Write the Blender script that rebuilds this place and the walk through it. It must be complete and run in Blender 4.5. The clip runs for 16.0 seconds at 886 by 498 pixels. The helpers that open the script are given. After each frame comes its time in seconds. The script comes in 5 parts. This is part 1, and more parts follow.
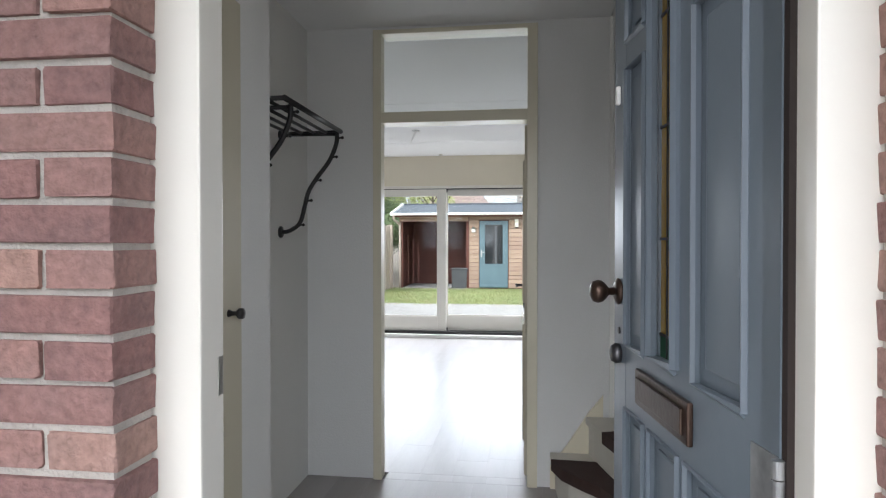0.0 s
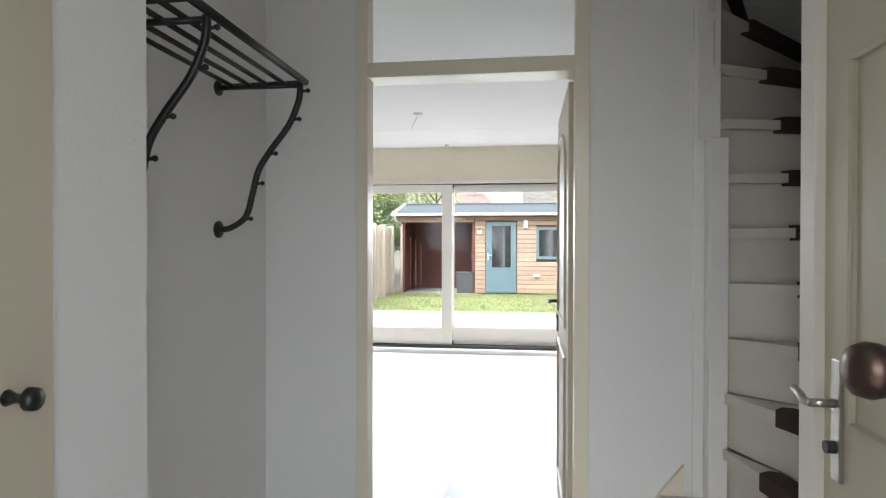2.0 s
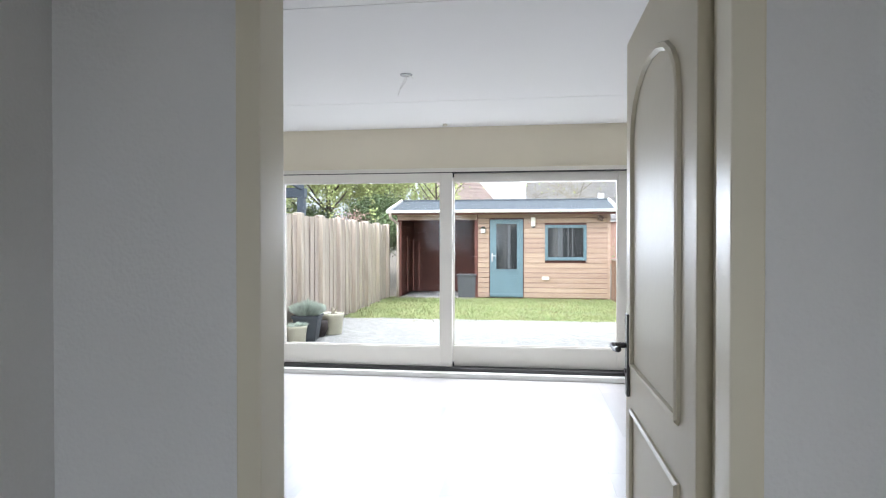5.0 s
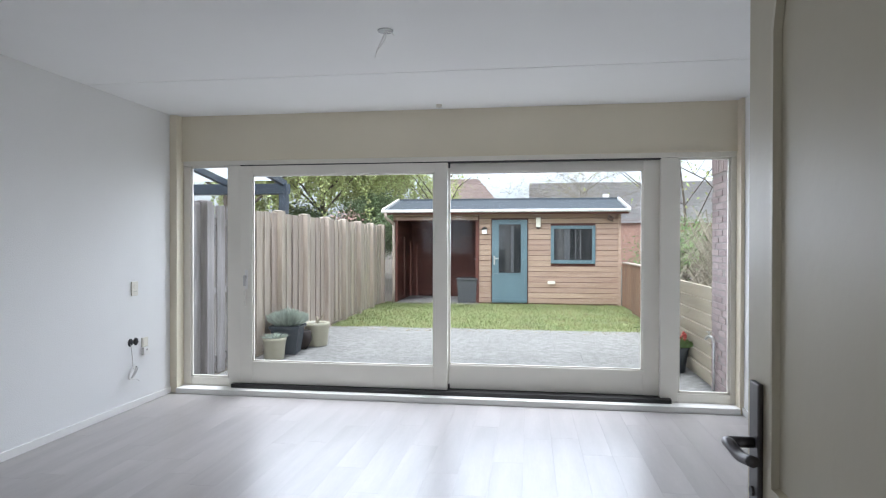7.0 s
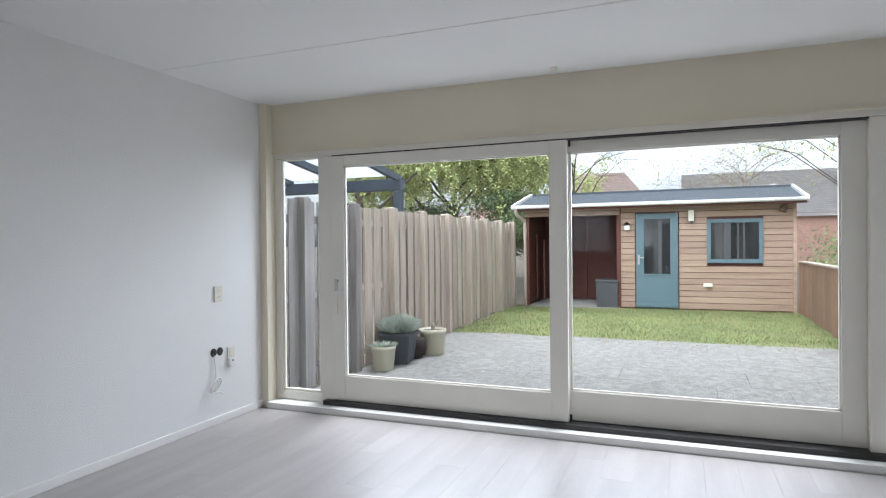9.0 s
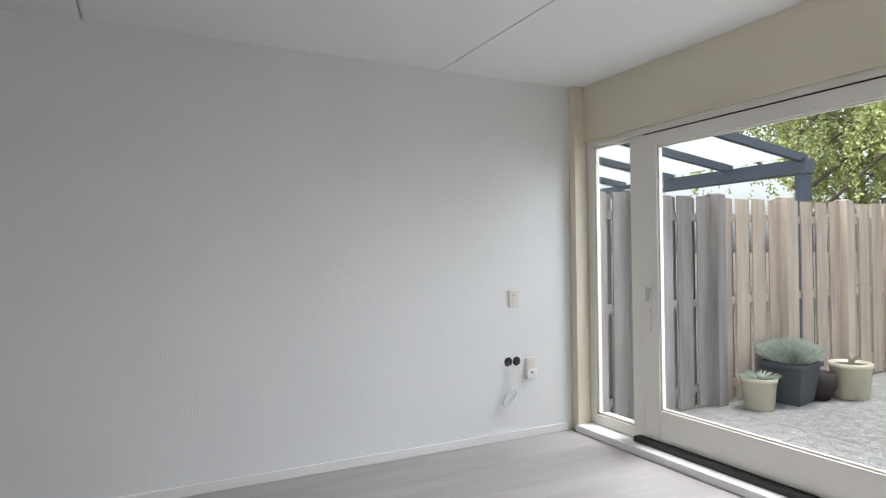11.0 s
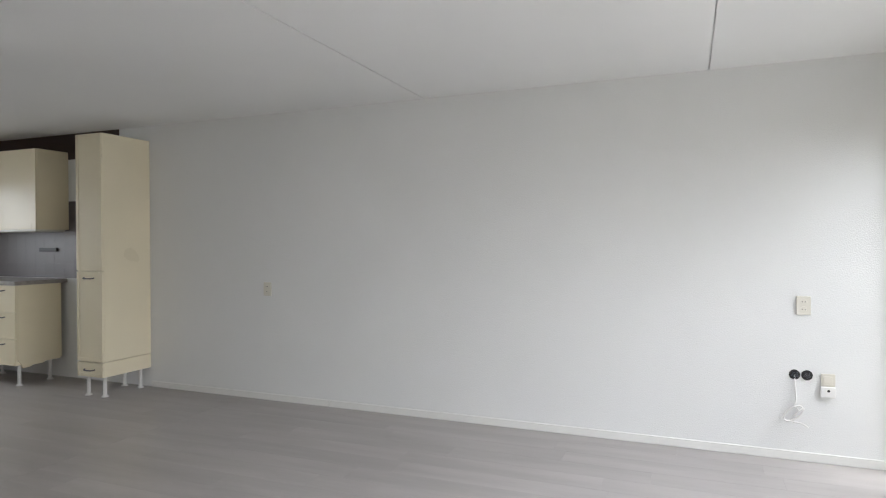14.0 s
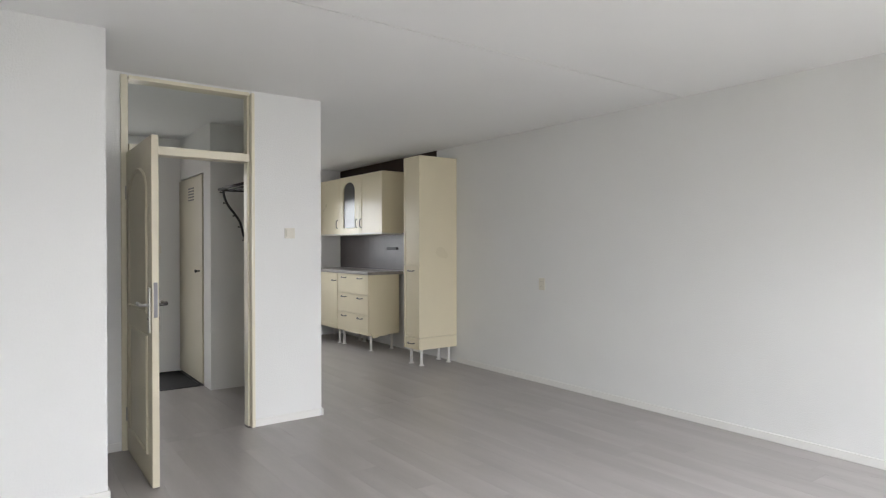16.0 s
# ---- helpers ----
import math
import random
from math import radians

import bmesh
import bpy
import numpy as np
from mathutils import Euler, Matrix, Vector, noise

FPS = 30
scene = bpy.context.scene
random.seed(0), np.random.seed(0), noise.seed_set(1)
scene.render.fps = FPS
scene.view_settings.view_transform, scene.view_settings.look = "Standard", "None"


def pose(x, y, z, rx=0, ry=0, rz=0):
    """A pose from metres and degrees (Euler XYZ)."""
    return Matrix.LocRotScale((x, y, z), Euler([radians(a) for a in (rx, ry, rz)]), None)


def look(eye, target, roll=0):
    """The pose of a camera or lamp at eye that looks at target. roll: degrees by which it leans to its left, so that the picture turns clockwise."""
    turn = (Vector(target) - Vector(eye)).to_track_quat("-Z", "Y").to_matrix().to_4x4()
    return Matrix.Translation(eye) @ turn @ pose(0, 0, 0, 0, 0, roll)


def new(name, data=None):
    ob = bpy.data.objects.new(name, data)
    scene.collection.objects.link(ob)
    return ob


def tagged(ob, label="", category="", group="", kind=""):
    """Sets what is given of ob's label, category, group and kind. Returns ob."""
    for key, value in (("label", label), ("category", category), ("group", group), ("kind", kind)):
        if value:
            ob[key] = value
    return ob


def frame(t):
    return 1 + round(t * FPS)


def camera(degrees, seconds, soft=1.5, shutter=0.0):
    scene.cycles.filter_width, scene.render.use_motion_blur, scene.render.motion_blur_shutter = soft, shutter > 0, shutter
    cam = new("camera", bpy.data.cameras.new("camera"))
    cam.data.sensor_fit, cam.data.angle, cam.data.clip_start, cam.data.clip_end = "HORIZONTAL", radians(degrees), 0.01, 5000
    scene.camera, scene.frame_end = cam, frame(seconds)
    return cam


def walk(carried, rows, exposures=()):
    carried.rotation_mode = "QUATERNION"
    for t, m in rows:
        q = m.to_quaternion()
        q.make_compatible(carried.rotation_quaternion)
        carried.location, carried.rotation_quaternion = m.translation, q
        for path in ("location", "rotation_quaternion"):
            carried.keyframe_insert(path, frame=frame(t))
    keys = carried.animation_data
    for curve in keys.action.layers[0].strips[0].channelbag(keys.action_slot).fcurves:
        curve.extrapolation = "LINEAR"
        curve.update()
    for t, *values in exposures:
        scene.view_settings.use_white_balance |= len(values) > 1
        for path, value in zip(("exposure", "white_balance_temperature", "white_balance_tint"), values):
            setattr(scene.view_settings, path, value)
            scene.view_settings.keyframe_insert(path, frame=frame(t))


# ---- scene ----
cam = camera(72.0, 16.0, soft=1.2)
PATH = [
    (0, (0.783, -3.397, 1.353), (0.522, -1.415, 1.33), 0.0),
    (0.5, (0.77, -3.121, 1.35), (0.506, -1.138, 1.328), 0.2),
    (1, (0.732, -2.842, 1.351), (0.46, -0.861, 1.33), 0.1),
    (1.5, (0.652, -2.584, 1.356), (0.372, -0.604, 1.336), 0.2),
    (2, (0.621, -2.418, 1.354), (0.35, -0.437, 1.338), 0.1),
    (2.5, (0.609, -2.176, 1.37), (0.349, -0.193, 1.351), 0.2),
    (3, (0.591, -2.0, 1.366), (0.327, -0.018, 1.349), 0.0),
    (3.5, (0.546, -1.79, 1.366), (0.276, 0.191, 1.347), 0.0),
    (4, (0.517, -1.551, 1.357), (0.245, 0.431, 1.338), -0.0),
    (4.5, (0.495, -1.322, 1.375), (0.221, 0.659, 1.355), 0.0),
    (7, (0.417, -0.154, 1.375), (0.135, 1.826, 1.361), 0.1),
    (7.5, (0.441, 0.041, 1.365), (0.088, 2.009, 1.351), -0.0),
    (8, (0.452, 0.245, 1.364), (-0.013, 2.191, 1.348), -0.1),
    (10.5, (0.641, 1.852, 1.347), (-0.859, 3.175, 1.351), -1.0),
    (11, (0.794, 2.154, 1.318), (-0.992, 3.053, 1.338), -0.7),
    (11.5, (0.935, 2.486, 1.323), (-0.99, 3.03, 1.348), -0.6),
    (12, (1.135, 2.768, 1.334), (-0.855, 2.97, 1.357), -0.5),
    (12.5, (1.289, 3.07, 1.308), (-0.71, 3.003, 1.337), -0.2),
    (13, (1.396, 3.386, 1.328), (-0.581, 3.081, 1.355), -0.2),
    (13.5, (1.543, 3.654, 1.375), (-0.38, 3.102, 1.381), -0.1),
    (14, (1.611, 3.889, 1.412), (-0.242, 3.138, 1.391), -0.2),
    (14.5, (1.7, 4.106, 1.406), (-0.072, 3.18, 1.392), -0.0),
    (15, (1.679, 4.388, 1.348), (0.114, 3.143, 1.343), -0.2),
    (15.5, (1.549, 4.573, 1.367), (0.188, 3.107, 1.355), -0.1),
    (16, (1.531, 4.723, 1.387), (0.352, 3.107, 1.376), -0.1),
]
EXPOSURES = ((0.0, 1.68, 6000, 10), (0.5, 1.78, 6150, 10), (1.5, 2.2, 6150, 10), (3.5, 2.25, 6000, 10), (4.5, 2.12, 5900, 10), (7.0, 1.34, 5800, 10), (8.2, 1.27, 5800, 10), (10.5, 1.32, 6100, 10), (13.0, 1.6, 6200, 10), (16.0, 1.98, 6350, 10))
walk(cam, [(t, look(eye, target, roll)) for t, eye, target, roll in PATH], EXPOSURES)

# ---- light ----
world = bpy.data.worlds.new("overcast_sky")
scene.world = world
world.use_nodes = True
wn, wl = world.node_tree.nodes, world.node_tree.links
sky = wn.new("ShaderNodeTexSky")
sky.sky_type = "NISHITA"
sky.sun_disc = False
sky.sun_elevation, sky.sun_rotation = radians(48), radians(200)
sky.air_density, sky.dust_density, sky.ozone_density = 1.0, 4.0, 1.0
pale = wn.new("ShaderNodeHueSaturation")
pale.inputs["Saturation"].default_value = 0.22
wl.new(sky.outputs["Color"], pale.inputs["Color"])
wl.new(pale.outputs["Color"], wn["Background"].inputs["Color"])
wn["Background"].inputs["Strength"].default_value = 0.15

sun_data = bpy.data.lights.new("sun", "SUN")
sun_data.energy, sun_data.angle, sun_data.color = 1.5, radians(25), (1.0, 0.98, 0.96)
sun = new("sun", sun_data)
sun.matrix_world = look((0, 10, 20), (-2, 4, 0))


def window_light(name, x, y, z, w, h, rx, energy, col, spread):
    d = bpy.data.lights.new(name, "AREA")
    d.shape, d.size, d.size_y, d.energy, d.color = "RECTANGLE", w, h, energy, col
    o = new(name, d)
    d.spread = radians(spread)
    o.matrix_world = pose(x, y, z, rx, 0, 0)
    return o


window_light("garden_window_light", -0.37, 6.1, 1.95, 4.6, 1.9, -52, 46, (0.955, 0.955, 1.0), 116)
window_light("patio_bounce_light", -0.37, 5.45, 0.75, 4.3, 0.9, -118, 3.6, (1.0, 0.97, 0.96), 150)
window_light("kitchen_window_light", -1.55, -4.13, 1.62, 1.3, 1.0, 66, 3.0, (0.93, 0.95, 1.0), 115)
window_light("front_door_light", 0.735, -2.44, 1.25, 0.8, 2.0, 90, 0.9, (1.0, 0.965, 0.95), 170)

# ---- materials ----
def mat(name, col, rough=0.5, var=0.08, scale=3.0, bump=0.04, bscale=60.0, metal=0.0, rnd=0.0, stretch=(1, 1, 1),
        spec=0.5, col2=None, fine=0.0, island=False, hue=0.0, rvar=0.07):
    m = bpy.data.materials.new(name)
    m.use_nodes = True
    n, l = m.node_tree.nodes, m.node_tree.links
    b = n["Principled BSDF"]
    b.inputs["Metallic"].default_value = metal
    b.inputs["Specular IOR Level"].default_value = spec
    geo = n.new("ShaderNodeNewGeometry")
    info = n.new("ShaderNodeObjectInfo")
    shift = n.new("ShaderNodeVectorMath"); shift.operation = "SCALE"
    shift.inputs[0].default_value = (37.0, 19.0, 53.0)
    l.new(info.outputs["Random"], shift.inputs["Scale"])
    add = n.new("ShaderNodeVectorMath"); add.operation = "ADD"
    l.new(geo.outputs["Position"], add.inputs[0]); l.new(shift.outputs[0], add.inputs[1])
    mp = n.new("ShaderNodeMapping"); mp.inputs["Scale"].default_value = stretch
    l.new(add.outputs[0], mp.inputs["Vector"])
    t1 = n.new("ShaderNodeTexNoise"); t1.inputs["Scale"].default_value = scale; t1.inputs["Detail"].default_value = 4
    t2 = n.new("ShaderNodeTexNoise"); t2.inputs["Scale"].default_value = bscale; t2.inputs["Detail"].default_value = 3
    l.new(mp.outputs[0], t1.inputs["Vector"]); l.new(mp.outputs[0], t2.inputs["Vector"])
    c2 = col2 or tuple(c * (1 - 2.5 * var) for c in col)
    ramp = n.new("ShaderNodeValToRGB")
    ramp.color_ramp.elements[0].position, ramp.color_ramp.elements[1].position = 0.3, 0.7
    ramp.color_ramp.elements[0].color = (*c2, 1); ramp.color_ramp.elements[1].color = (*col, 1)
    l.new(t1.outputs["Fac"], ramp.inputs["Fac"])
    src = ramp.outputs["Color"]
    mr = n.new("ShaderNodeMapRange")
    mr.inputs["To Min"].default_value, mr.inputs["To Max"].default_value = 1 - fine, 1 + fine
    l.new(t2.outputs["Fac"], mr.inputs["Value"])
    hs = n.new("ShaderNodeHueSaturation")
    l.new(src, hs.inputs["Color"])
    if rnd or island:
        r = n.new("ShaderNodeMapRange")
        r.inputs["To Min"].default_value, r.inputs["To Max"].default_value = 1 - rnd, 1 + rnd
        l.new(geo.outputs["Random Per Island"] if island else info.outputs["Random"], r.inputs["Value"])
        mu = n.new("ShaderNodeMath"); mu.operation = "MULTIPLY"
        l.new(r.outputs[0], mu.inputs[0]); l.new(mr.outputs[0], mu.inputs[1])
        l.new(mu.outputs[0], hs.inputs["Value"])
        if hue:
            r2 = n.new("ShaderNodeMapRange")
            r2.inputs["To Min"].default_value, r2.inputs["To Max"].default_value = 0.5 - hue, 0.5 + hue
            l.new(geo.outputs["Random Per Island"] if island else info.outputs["Random"], r2.inputs["Value"])
            l.new(r2.outputs[0], hs.inputs["Hue"])
    else:
        l.new(mr.outputs[0], hs.inputs["Value"])
    l.new(hs.outputs[0], b.inputs["Base Color"])
    rr = n.new("ShaderNodeMapRange")
    rr.inputs["To Min"].default_value, rr.inputs["To Max"].default_value = max(0.03, rough - rvar), min(1, rough + rvar)
    l.new(t1.outputs["Fac"], rr.inputs["Value"]); l.new(rr.outputs[0], b.inputs["Roughness"])
    if bump:
        bp = n.new("ShaderNodeBump"); bp.inputs["Strength"].default_value = bump; bp.inputs["Distance"].default_value = 0.02
        l.new(t2.outputs["Fac"], bp.inputs["Height"]); l.new(bp.outputs[0], b.inputs["Normal"])
    return m


def glass_mat(name, tint=(0.97, 0.985, 0.98), rough=0.0, gain=1.0):
    m = bpy.data.materials.new(name)
    m.use_nodes = True
    n, l = m.node_tree.nodes, m.node_tree.links
    n.remove(n["Principled BSDF"])
    tr = n.new("ShaderNodeBsdfTransparent"); tr.inputs["Color"].default_value = (*tint, 1)
    gl = n.new("ShaderNodeBsdfGlossy"); gl.inputs["Roughness"].default_value = rough
    fr = n.new("ShaderNodeFresnel"); fr.inputs["IOR"].default_value = 1.45
    mu = n.new("ShaderNodeMath"); mu.operation = "MULTIPLY"; mu.inputs[1].default_value = gain
    mx = n.new("ShaderNodeMixShader")
    l.new(fr.outputs[0], mu.inputs[0]); l.new(mu.outputs[0], mx.inputs["Fac"])
    l.new(tr.outputs[0], mx.inputs[1]); l.new(gl.outputs[0], mx.inputs[2])
    l.new(mx.outputs[0], n["Material Output"].inputs["Surface"])
    return m


M_wall = mat("white_wall_paint", (0.81, 0.81, 0.795), 0.75, 0.012, 1.5, 0.16, 120, fine=0.015)
M_hall = mat("hall_wall_paint", (0.78, 0.775, 0.75), 0.65, 0.015, 1.2, 0.16, 120, fine=0.02)
M_ceil = mat("ceiling_paint", (0.86, 0.86, 0.85), 0.8, 0.01, 1.2, 0.06, 160, fine=0.01)
M_cream = mat("cream_gloss_paint", (0.78, 0.73, 0.58), 0.3, 0.008, 4, 0.02, 40, rvar=0.02)
M_creamdoor = mat("cream_door_paint", (0.585, 0.535, 0.405), 0.42, 0.025, 3, 0.03, 30)
M_beige = mat("beige_lintel_paint", (0.77, 0.705, 0.56), 0.5, 0.02, 2, 0.03, 80)
M_frame = mat("white_frame_paint", (0.82, 0.79, 0.715), 0.32, 0.015, 4, 0.03, 60)
M_white = mat("white_trim_paint", (0.82, 0.81, 0.78), 0.4, 0.015, 4, 0.02, 60)
M_plastic = mat("ivory_plastic", (0.74, 0.71, 0.62), 0.35, 0.02, 6, 0.0, 60)
M_black = mat("black_rail", (0.02, 0.018, 0.017), 0.45, 0.1, 6, 0.03, 60)
M_iron = mat("black_lacquered_iron", (0.018, 0.017, 0.018), 0.35, 0.1, 10, 0.03, 90)
M_bronze = mat("aged_bronze", (0.10, 0.065, 0.05), 0.35, 0.15, 12, 0.05, 70, metal=0.8)
M_steel = mat("satin_steel", (0.55, 0.54, 0.52), 0.3, 0.05, 10, 0.02, 90, metal=0.95)
M_dsteel = mat("dark_steel", (0.13, 0.125, 0.13), 0.4, 0.08, 10, 0.02, 90, metal=0.9)
M_galv = mat("galvanised_steel", (0.52, 0.53, 0.54), 0.45, 0.15, 25, 0.03, 90, metal=0.85)
M_floor = mat("grey_laminate", (0.40, 0.378, 0.362), 0.33, 0.0, 1.6, 0.003, 30, rnd=0.015, stretch=(4.0, 0.5, 1),
              col2=(0.325, 0.303, 0.288), fine=0.06, spec=0.36, rvar=0.02)
M_floorbase = mat("floor_base", (0.14, 0.13, 0.125), 0.6, 0.05)
M_mat = mat("black_coir", (0.022, 0.021, 0.021), 0.95, 0.2, 30, 0.5, 180)
M_blue = mat("grey_blue_door_paint", (0.13, 0.155, 0.182), 0.3, 0.03, 3, 0.02, 26, rvar=0.02)
M_shedblue = mat("shed_blue_paint", (0.115, 0.18, 0.21), 0.4, 0.06, 4, 0.03, 50)
M_brick = mat("red_brick", (0.32, 0.182, 0.156), 0.9, 0.1, 11, 0.5, 70, rnd=0.2, fine=0.45, hue=0.012, col2=(0.27, 0.165, 0.146))
M_brick2 = mat("plum_brick", (0.36, 0.285, 0.28), 0.9, 0.08, 7, 0.3, 90, rnd=0.14, fine=0.12, hue=0.008)
M_mortar = mat("mortar", (0.50, 0.465, 0.42), 0.95, 0.08, 14, 0.4, 120, fine=0.1)
M_mortar2 = mat("weathered_mortar", (0.30, 0.265, 0.255), 0.95, 0.08, 14, 0.4, 120, fine=0.1)
M_carpet = mat("brown_carpet", (0.062, 0.034, 0.027), 0.95, 0.12, 40, 0.5, 300, fine=0.2)
M_stair = mat("stair_white_paint", (0.66, 0.63, 0.56), 0.5, 0.03, 4, 0.03, 60)
M_kitchen = mat("cream_kitchen_front", (0.80, 0.72, 0.53), 0.3, 0.015, 3, 0.01, 60)
M_worktop = mat("grey_worktop", (0.36, 0.33, 0.30), 0.35, 0.12, 25, 0.02, 120, fine=0.1)
M_splash = mat("mauve_tile", (0.15, 0.13, 0.132), 0.35, 0.05, 5, 0.02, 60, rnd=0.02)
M_strip = mat("dark_brown_wall_strip", (0.062, 0.04, 0.033), 0.85, 0.06, 3, 0.1, 90)
M_void = mat("dark_brown_gap", (0.03, 0.02, 0.017), 0.8, 0.1)
M_fence = mat("weathered_fence_wood", (0.56, 0.47, 0.40), 0.85, 0.1, 2.2, 0.25, 60, rnd=0.11, stretch=(8, 8, 0.7),
              col2=(0.41, 0.34, 0.285), fine=0.2, hue=0.012)
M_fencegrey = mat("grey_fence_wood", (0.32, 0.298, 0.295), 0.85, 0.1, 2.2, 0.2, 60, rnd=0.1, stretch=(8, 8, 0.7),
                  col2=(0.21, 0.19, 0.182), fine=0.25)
M_fencebrown = mat("brown_fence_wood", (0.33, 0.20, 0.135), 0.85, 0.1, 2.2, 0.2, 60, rnd=0.12, stretch=(8, 8, 0.7), fine=0.12)
M_shed = mat("stained_cladding", (0.44, 0.315, 0.24), 0.75, 0.1, 2.4, 0.15, 60, rnd=0.08, stretch=(0.6, 8, 8),
             col2=(0.335, 0.23, 0.17), fine=0.3, hue=0.006)
# red-brown stain, taken darker so the colour carries the open bay's shade
M_sheddark = mat("shaded_stained_boards", (0.13, 0.043, 0.03), 0.7, 0.12, 2.0, 0.12, 60, rnd=0.14, stretch=(0.6, 8, 8), fine=0.12)
M_pale = mat("pale_boards", (0.47, 0.41, 0.315), 0.8, 0.08, 2.0, 0.2, 60, rnd=0.1, stretch=(8, 0.6, 8), fine=0.1)
M_roof = mat("blue_grey_felt", (0.058, 0.07, 0.085), 0.8, 0.1, 6, 0.3, 120, fine=0.2)
M_grass = mat("grass_blades", (0.30, 0.31, 0.14), 0.7, 0.0, 1.3, 0.0, 20, rnd=0.4, island=True, hue=0.045, col2=(0.19, 0.235, 0.085))
M_litter = mat("dry_leaf_litter", (0.34, 0.25, 0.14), 0.85, 0.1, 3, 0.0, 60, rnd=0.4, island=True, hue=0.02)
M_lawn = mat("lawn_ground", (0.23, 0.26, 0.10), 0.95, 0.0, 1.6, 0.6, 90, col2=(0.16, 0.18, 0.07), fine=0.3)
M_patio = mat("weathered_paving", (0.36, 0.35, 0.335), 0.95, 0.0, 13.0, 0.9, 70, rnd=0.05, col2=(0.235, 0.225, 0.21), fine=0.9)
M_earth = mat("bare_earth", (0.12, 0.10, 0.075), 0.95, 0.1, 8, 0.5, 90, fine=0.2)
M_alu = mat("anthracite_aluminium", (0.065, 0.085, 0.115), 0.4, 0.04, 5, 0.01, 60)
M_pot = mat("cream_glazed_pot", (0.56, 0.53, 0.41), 0.35, 0.06, 7, 0.03, 60)
M_planter = mat("dark_planter", (0.075, 0.085, 0.10), 0.55, 0.08, 8, 0.05, 60)
M_tuft = mat("grey_green_tuft", (0.62, 0.68, 0.6), 0.8, 0.1, 8, 0.0, 60, rnd=0.25, island=True)
M_bark = mat("bark", (0.16, 0.13, 0.10), 0.9, 0.15, 8, 0.5, 40, fine=0.2)
M_twig = mat("dry_twigs", (0.36, 0.315, 0.24), 0.9, 0.1, 8, 0.2, 60, rnd=0.25, island=True)
M_leaf = mat("spring_leaves", (0.47, 0.51, 0.20), 0.6, 0.05, 2, 0.0, 60, rnd=0.35, island=True, hue=0.02)
M_holly = mat("evergreen_leaves", (0.13, 0.175, 0.07), 0.45, 0.1, 2, 0.0, 60, rnd=0.4, island=True, hue=0.015)
M_hedge = mat("hedge_leaves", (0.17, 0.25, 0.08), 0.6, 0.1, 2, 0.0, 60, rnd=0.4, island=True, hue=0.02)
M_bud = mat("pink_blossom", (0.55, 0.34, 0.30), 0.7, 0.1, 2, 0.0, 60, rnd=0.3, island=True)
# brown tiles with the distance haze lightened into their colour
M_tile = mat("haze_pale_brown_tiles", (0.52, 0.41, 0.37), 0.85, 0.08, 3, 0.1, 40, rnd=0.12, fine=0.1)
M_tilegrey = mat("grey_roof_tiles", (0.42, 0.40, 0.39), 0.85, 0.08, 3, 0.1, 40, rnd=0.12, fine=0.1)
M_housebrick = mat("far_brick", (0.36, 0.22, 0.17), 0.9, 0.1, 6, 0.1, 60, fine=0.15)
M_glass = glass_mat("clear_glass", gain=0.2)
M_frost = glass_mat("frosted_glass", (0.35, 0.36, 0.34), 0.25, 2.0)


def sheet_mat(name, col, clear, rough=0.3, skin=False):
    """Opal or textured glass: scatters most light through, lets some straight through."""
    m = bpy.data.materials.new(name)
    m.use_nodes = True
    n, l = m.node_tree.nodes, m.node_tree.links
    n.remove(n["Principled BSDF"])
    tl = n.new("ShaderNodeBsdfTranslucent"); tl.inputs["Color"].default_value = (*col, 1)
    df = n.new("ShaderNodeBsdfDiffuse"); df.inputs["Color"].default_value = (*col, 1)
    tr = n.new("ShaderNodeBsdfTransparent"); tr.inputs["Color"].default_value = (*col, 1)
    gl = n.new("ShaderNodeBsdfGlossy"); gl.inputs["Roughness"].default_value = rough
    tex = n.new("ShaderNodeTexNoise"); tex.inputs["Scale"].default_value = 60
    bp = n.new("ShaderNodeBump"); bp.inputs["Strength"].default_value = 0.3
    l.new(tex.outputs["Fac"], bp.inputs["Height"]); l.new(bp.outputs[0], gl.inputs["Normal"])
    a = n.new("ShaderNodeMixShader"); b = n.new("ShaderNodeMixShader"); c = n.new("ShaderNodeMixShader")
    a.inputs["Fac"].default_value, b.inputs["Fac"].default_value, c.inputs["Fac"].default_value = 0.4, clear, 0.06
    l.new(tl.outputs[0], a.inputs[1]); l.new(df.outputs[0], a.inputs[2])
    l.new(a.outputs[0], b.inputs[1]); l.new(tr.outputs[0], b.inputs[2])
    l.new(b.outputs[0], c.inputs[1]); l.new(gl.outputs[0], c.inputs[2])
    if skin:
        fr = n.new("ShaderNodeFresnel"); fr.inputs["IOR"].default_value = 1.5
        l.new(fr.outputs[0], c.inputs["Fac"])
        bp.inputs["Strength"].default_value = 0.02
    l.new(c.outputs[0], n["Material Output"].inputs["Surface"])
    return m


M_amber = sheet_mat("amber_glass", (0.55, 0.36, 0.08), 0.3, 0.04, True)
M_greengl = sheet_mat("green_glass", (0.06, 0.17, 0.10), 0.3)
M_roofglass = sheet_mat("opal_roof_sheet", (0.92, 0.94, 0.96), 0.25)
M_darkglass = mat("dark_window_glass", (0.02, 0.022, 0.024), 0.06, 0.05, 2, 0.0, 60, spec=0.6)
M_grey = mat("grey_plastic", (0.07, 0.073, 0.08), 0.5, 0.05, 6, 0.02, 60)


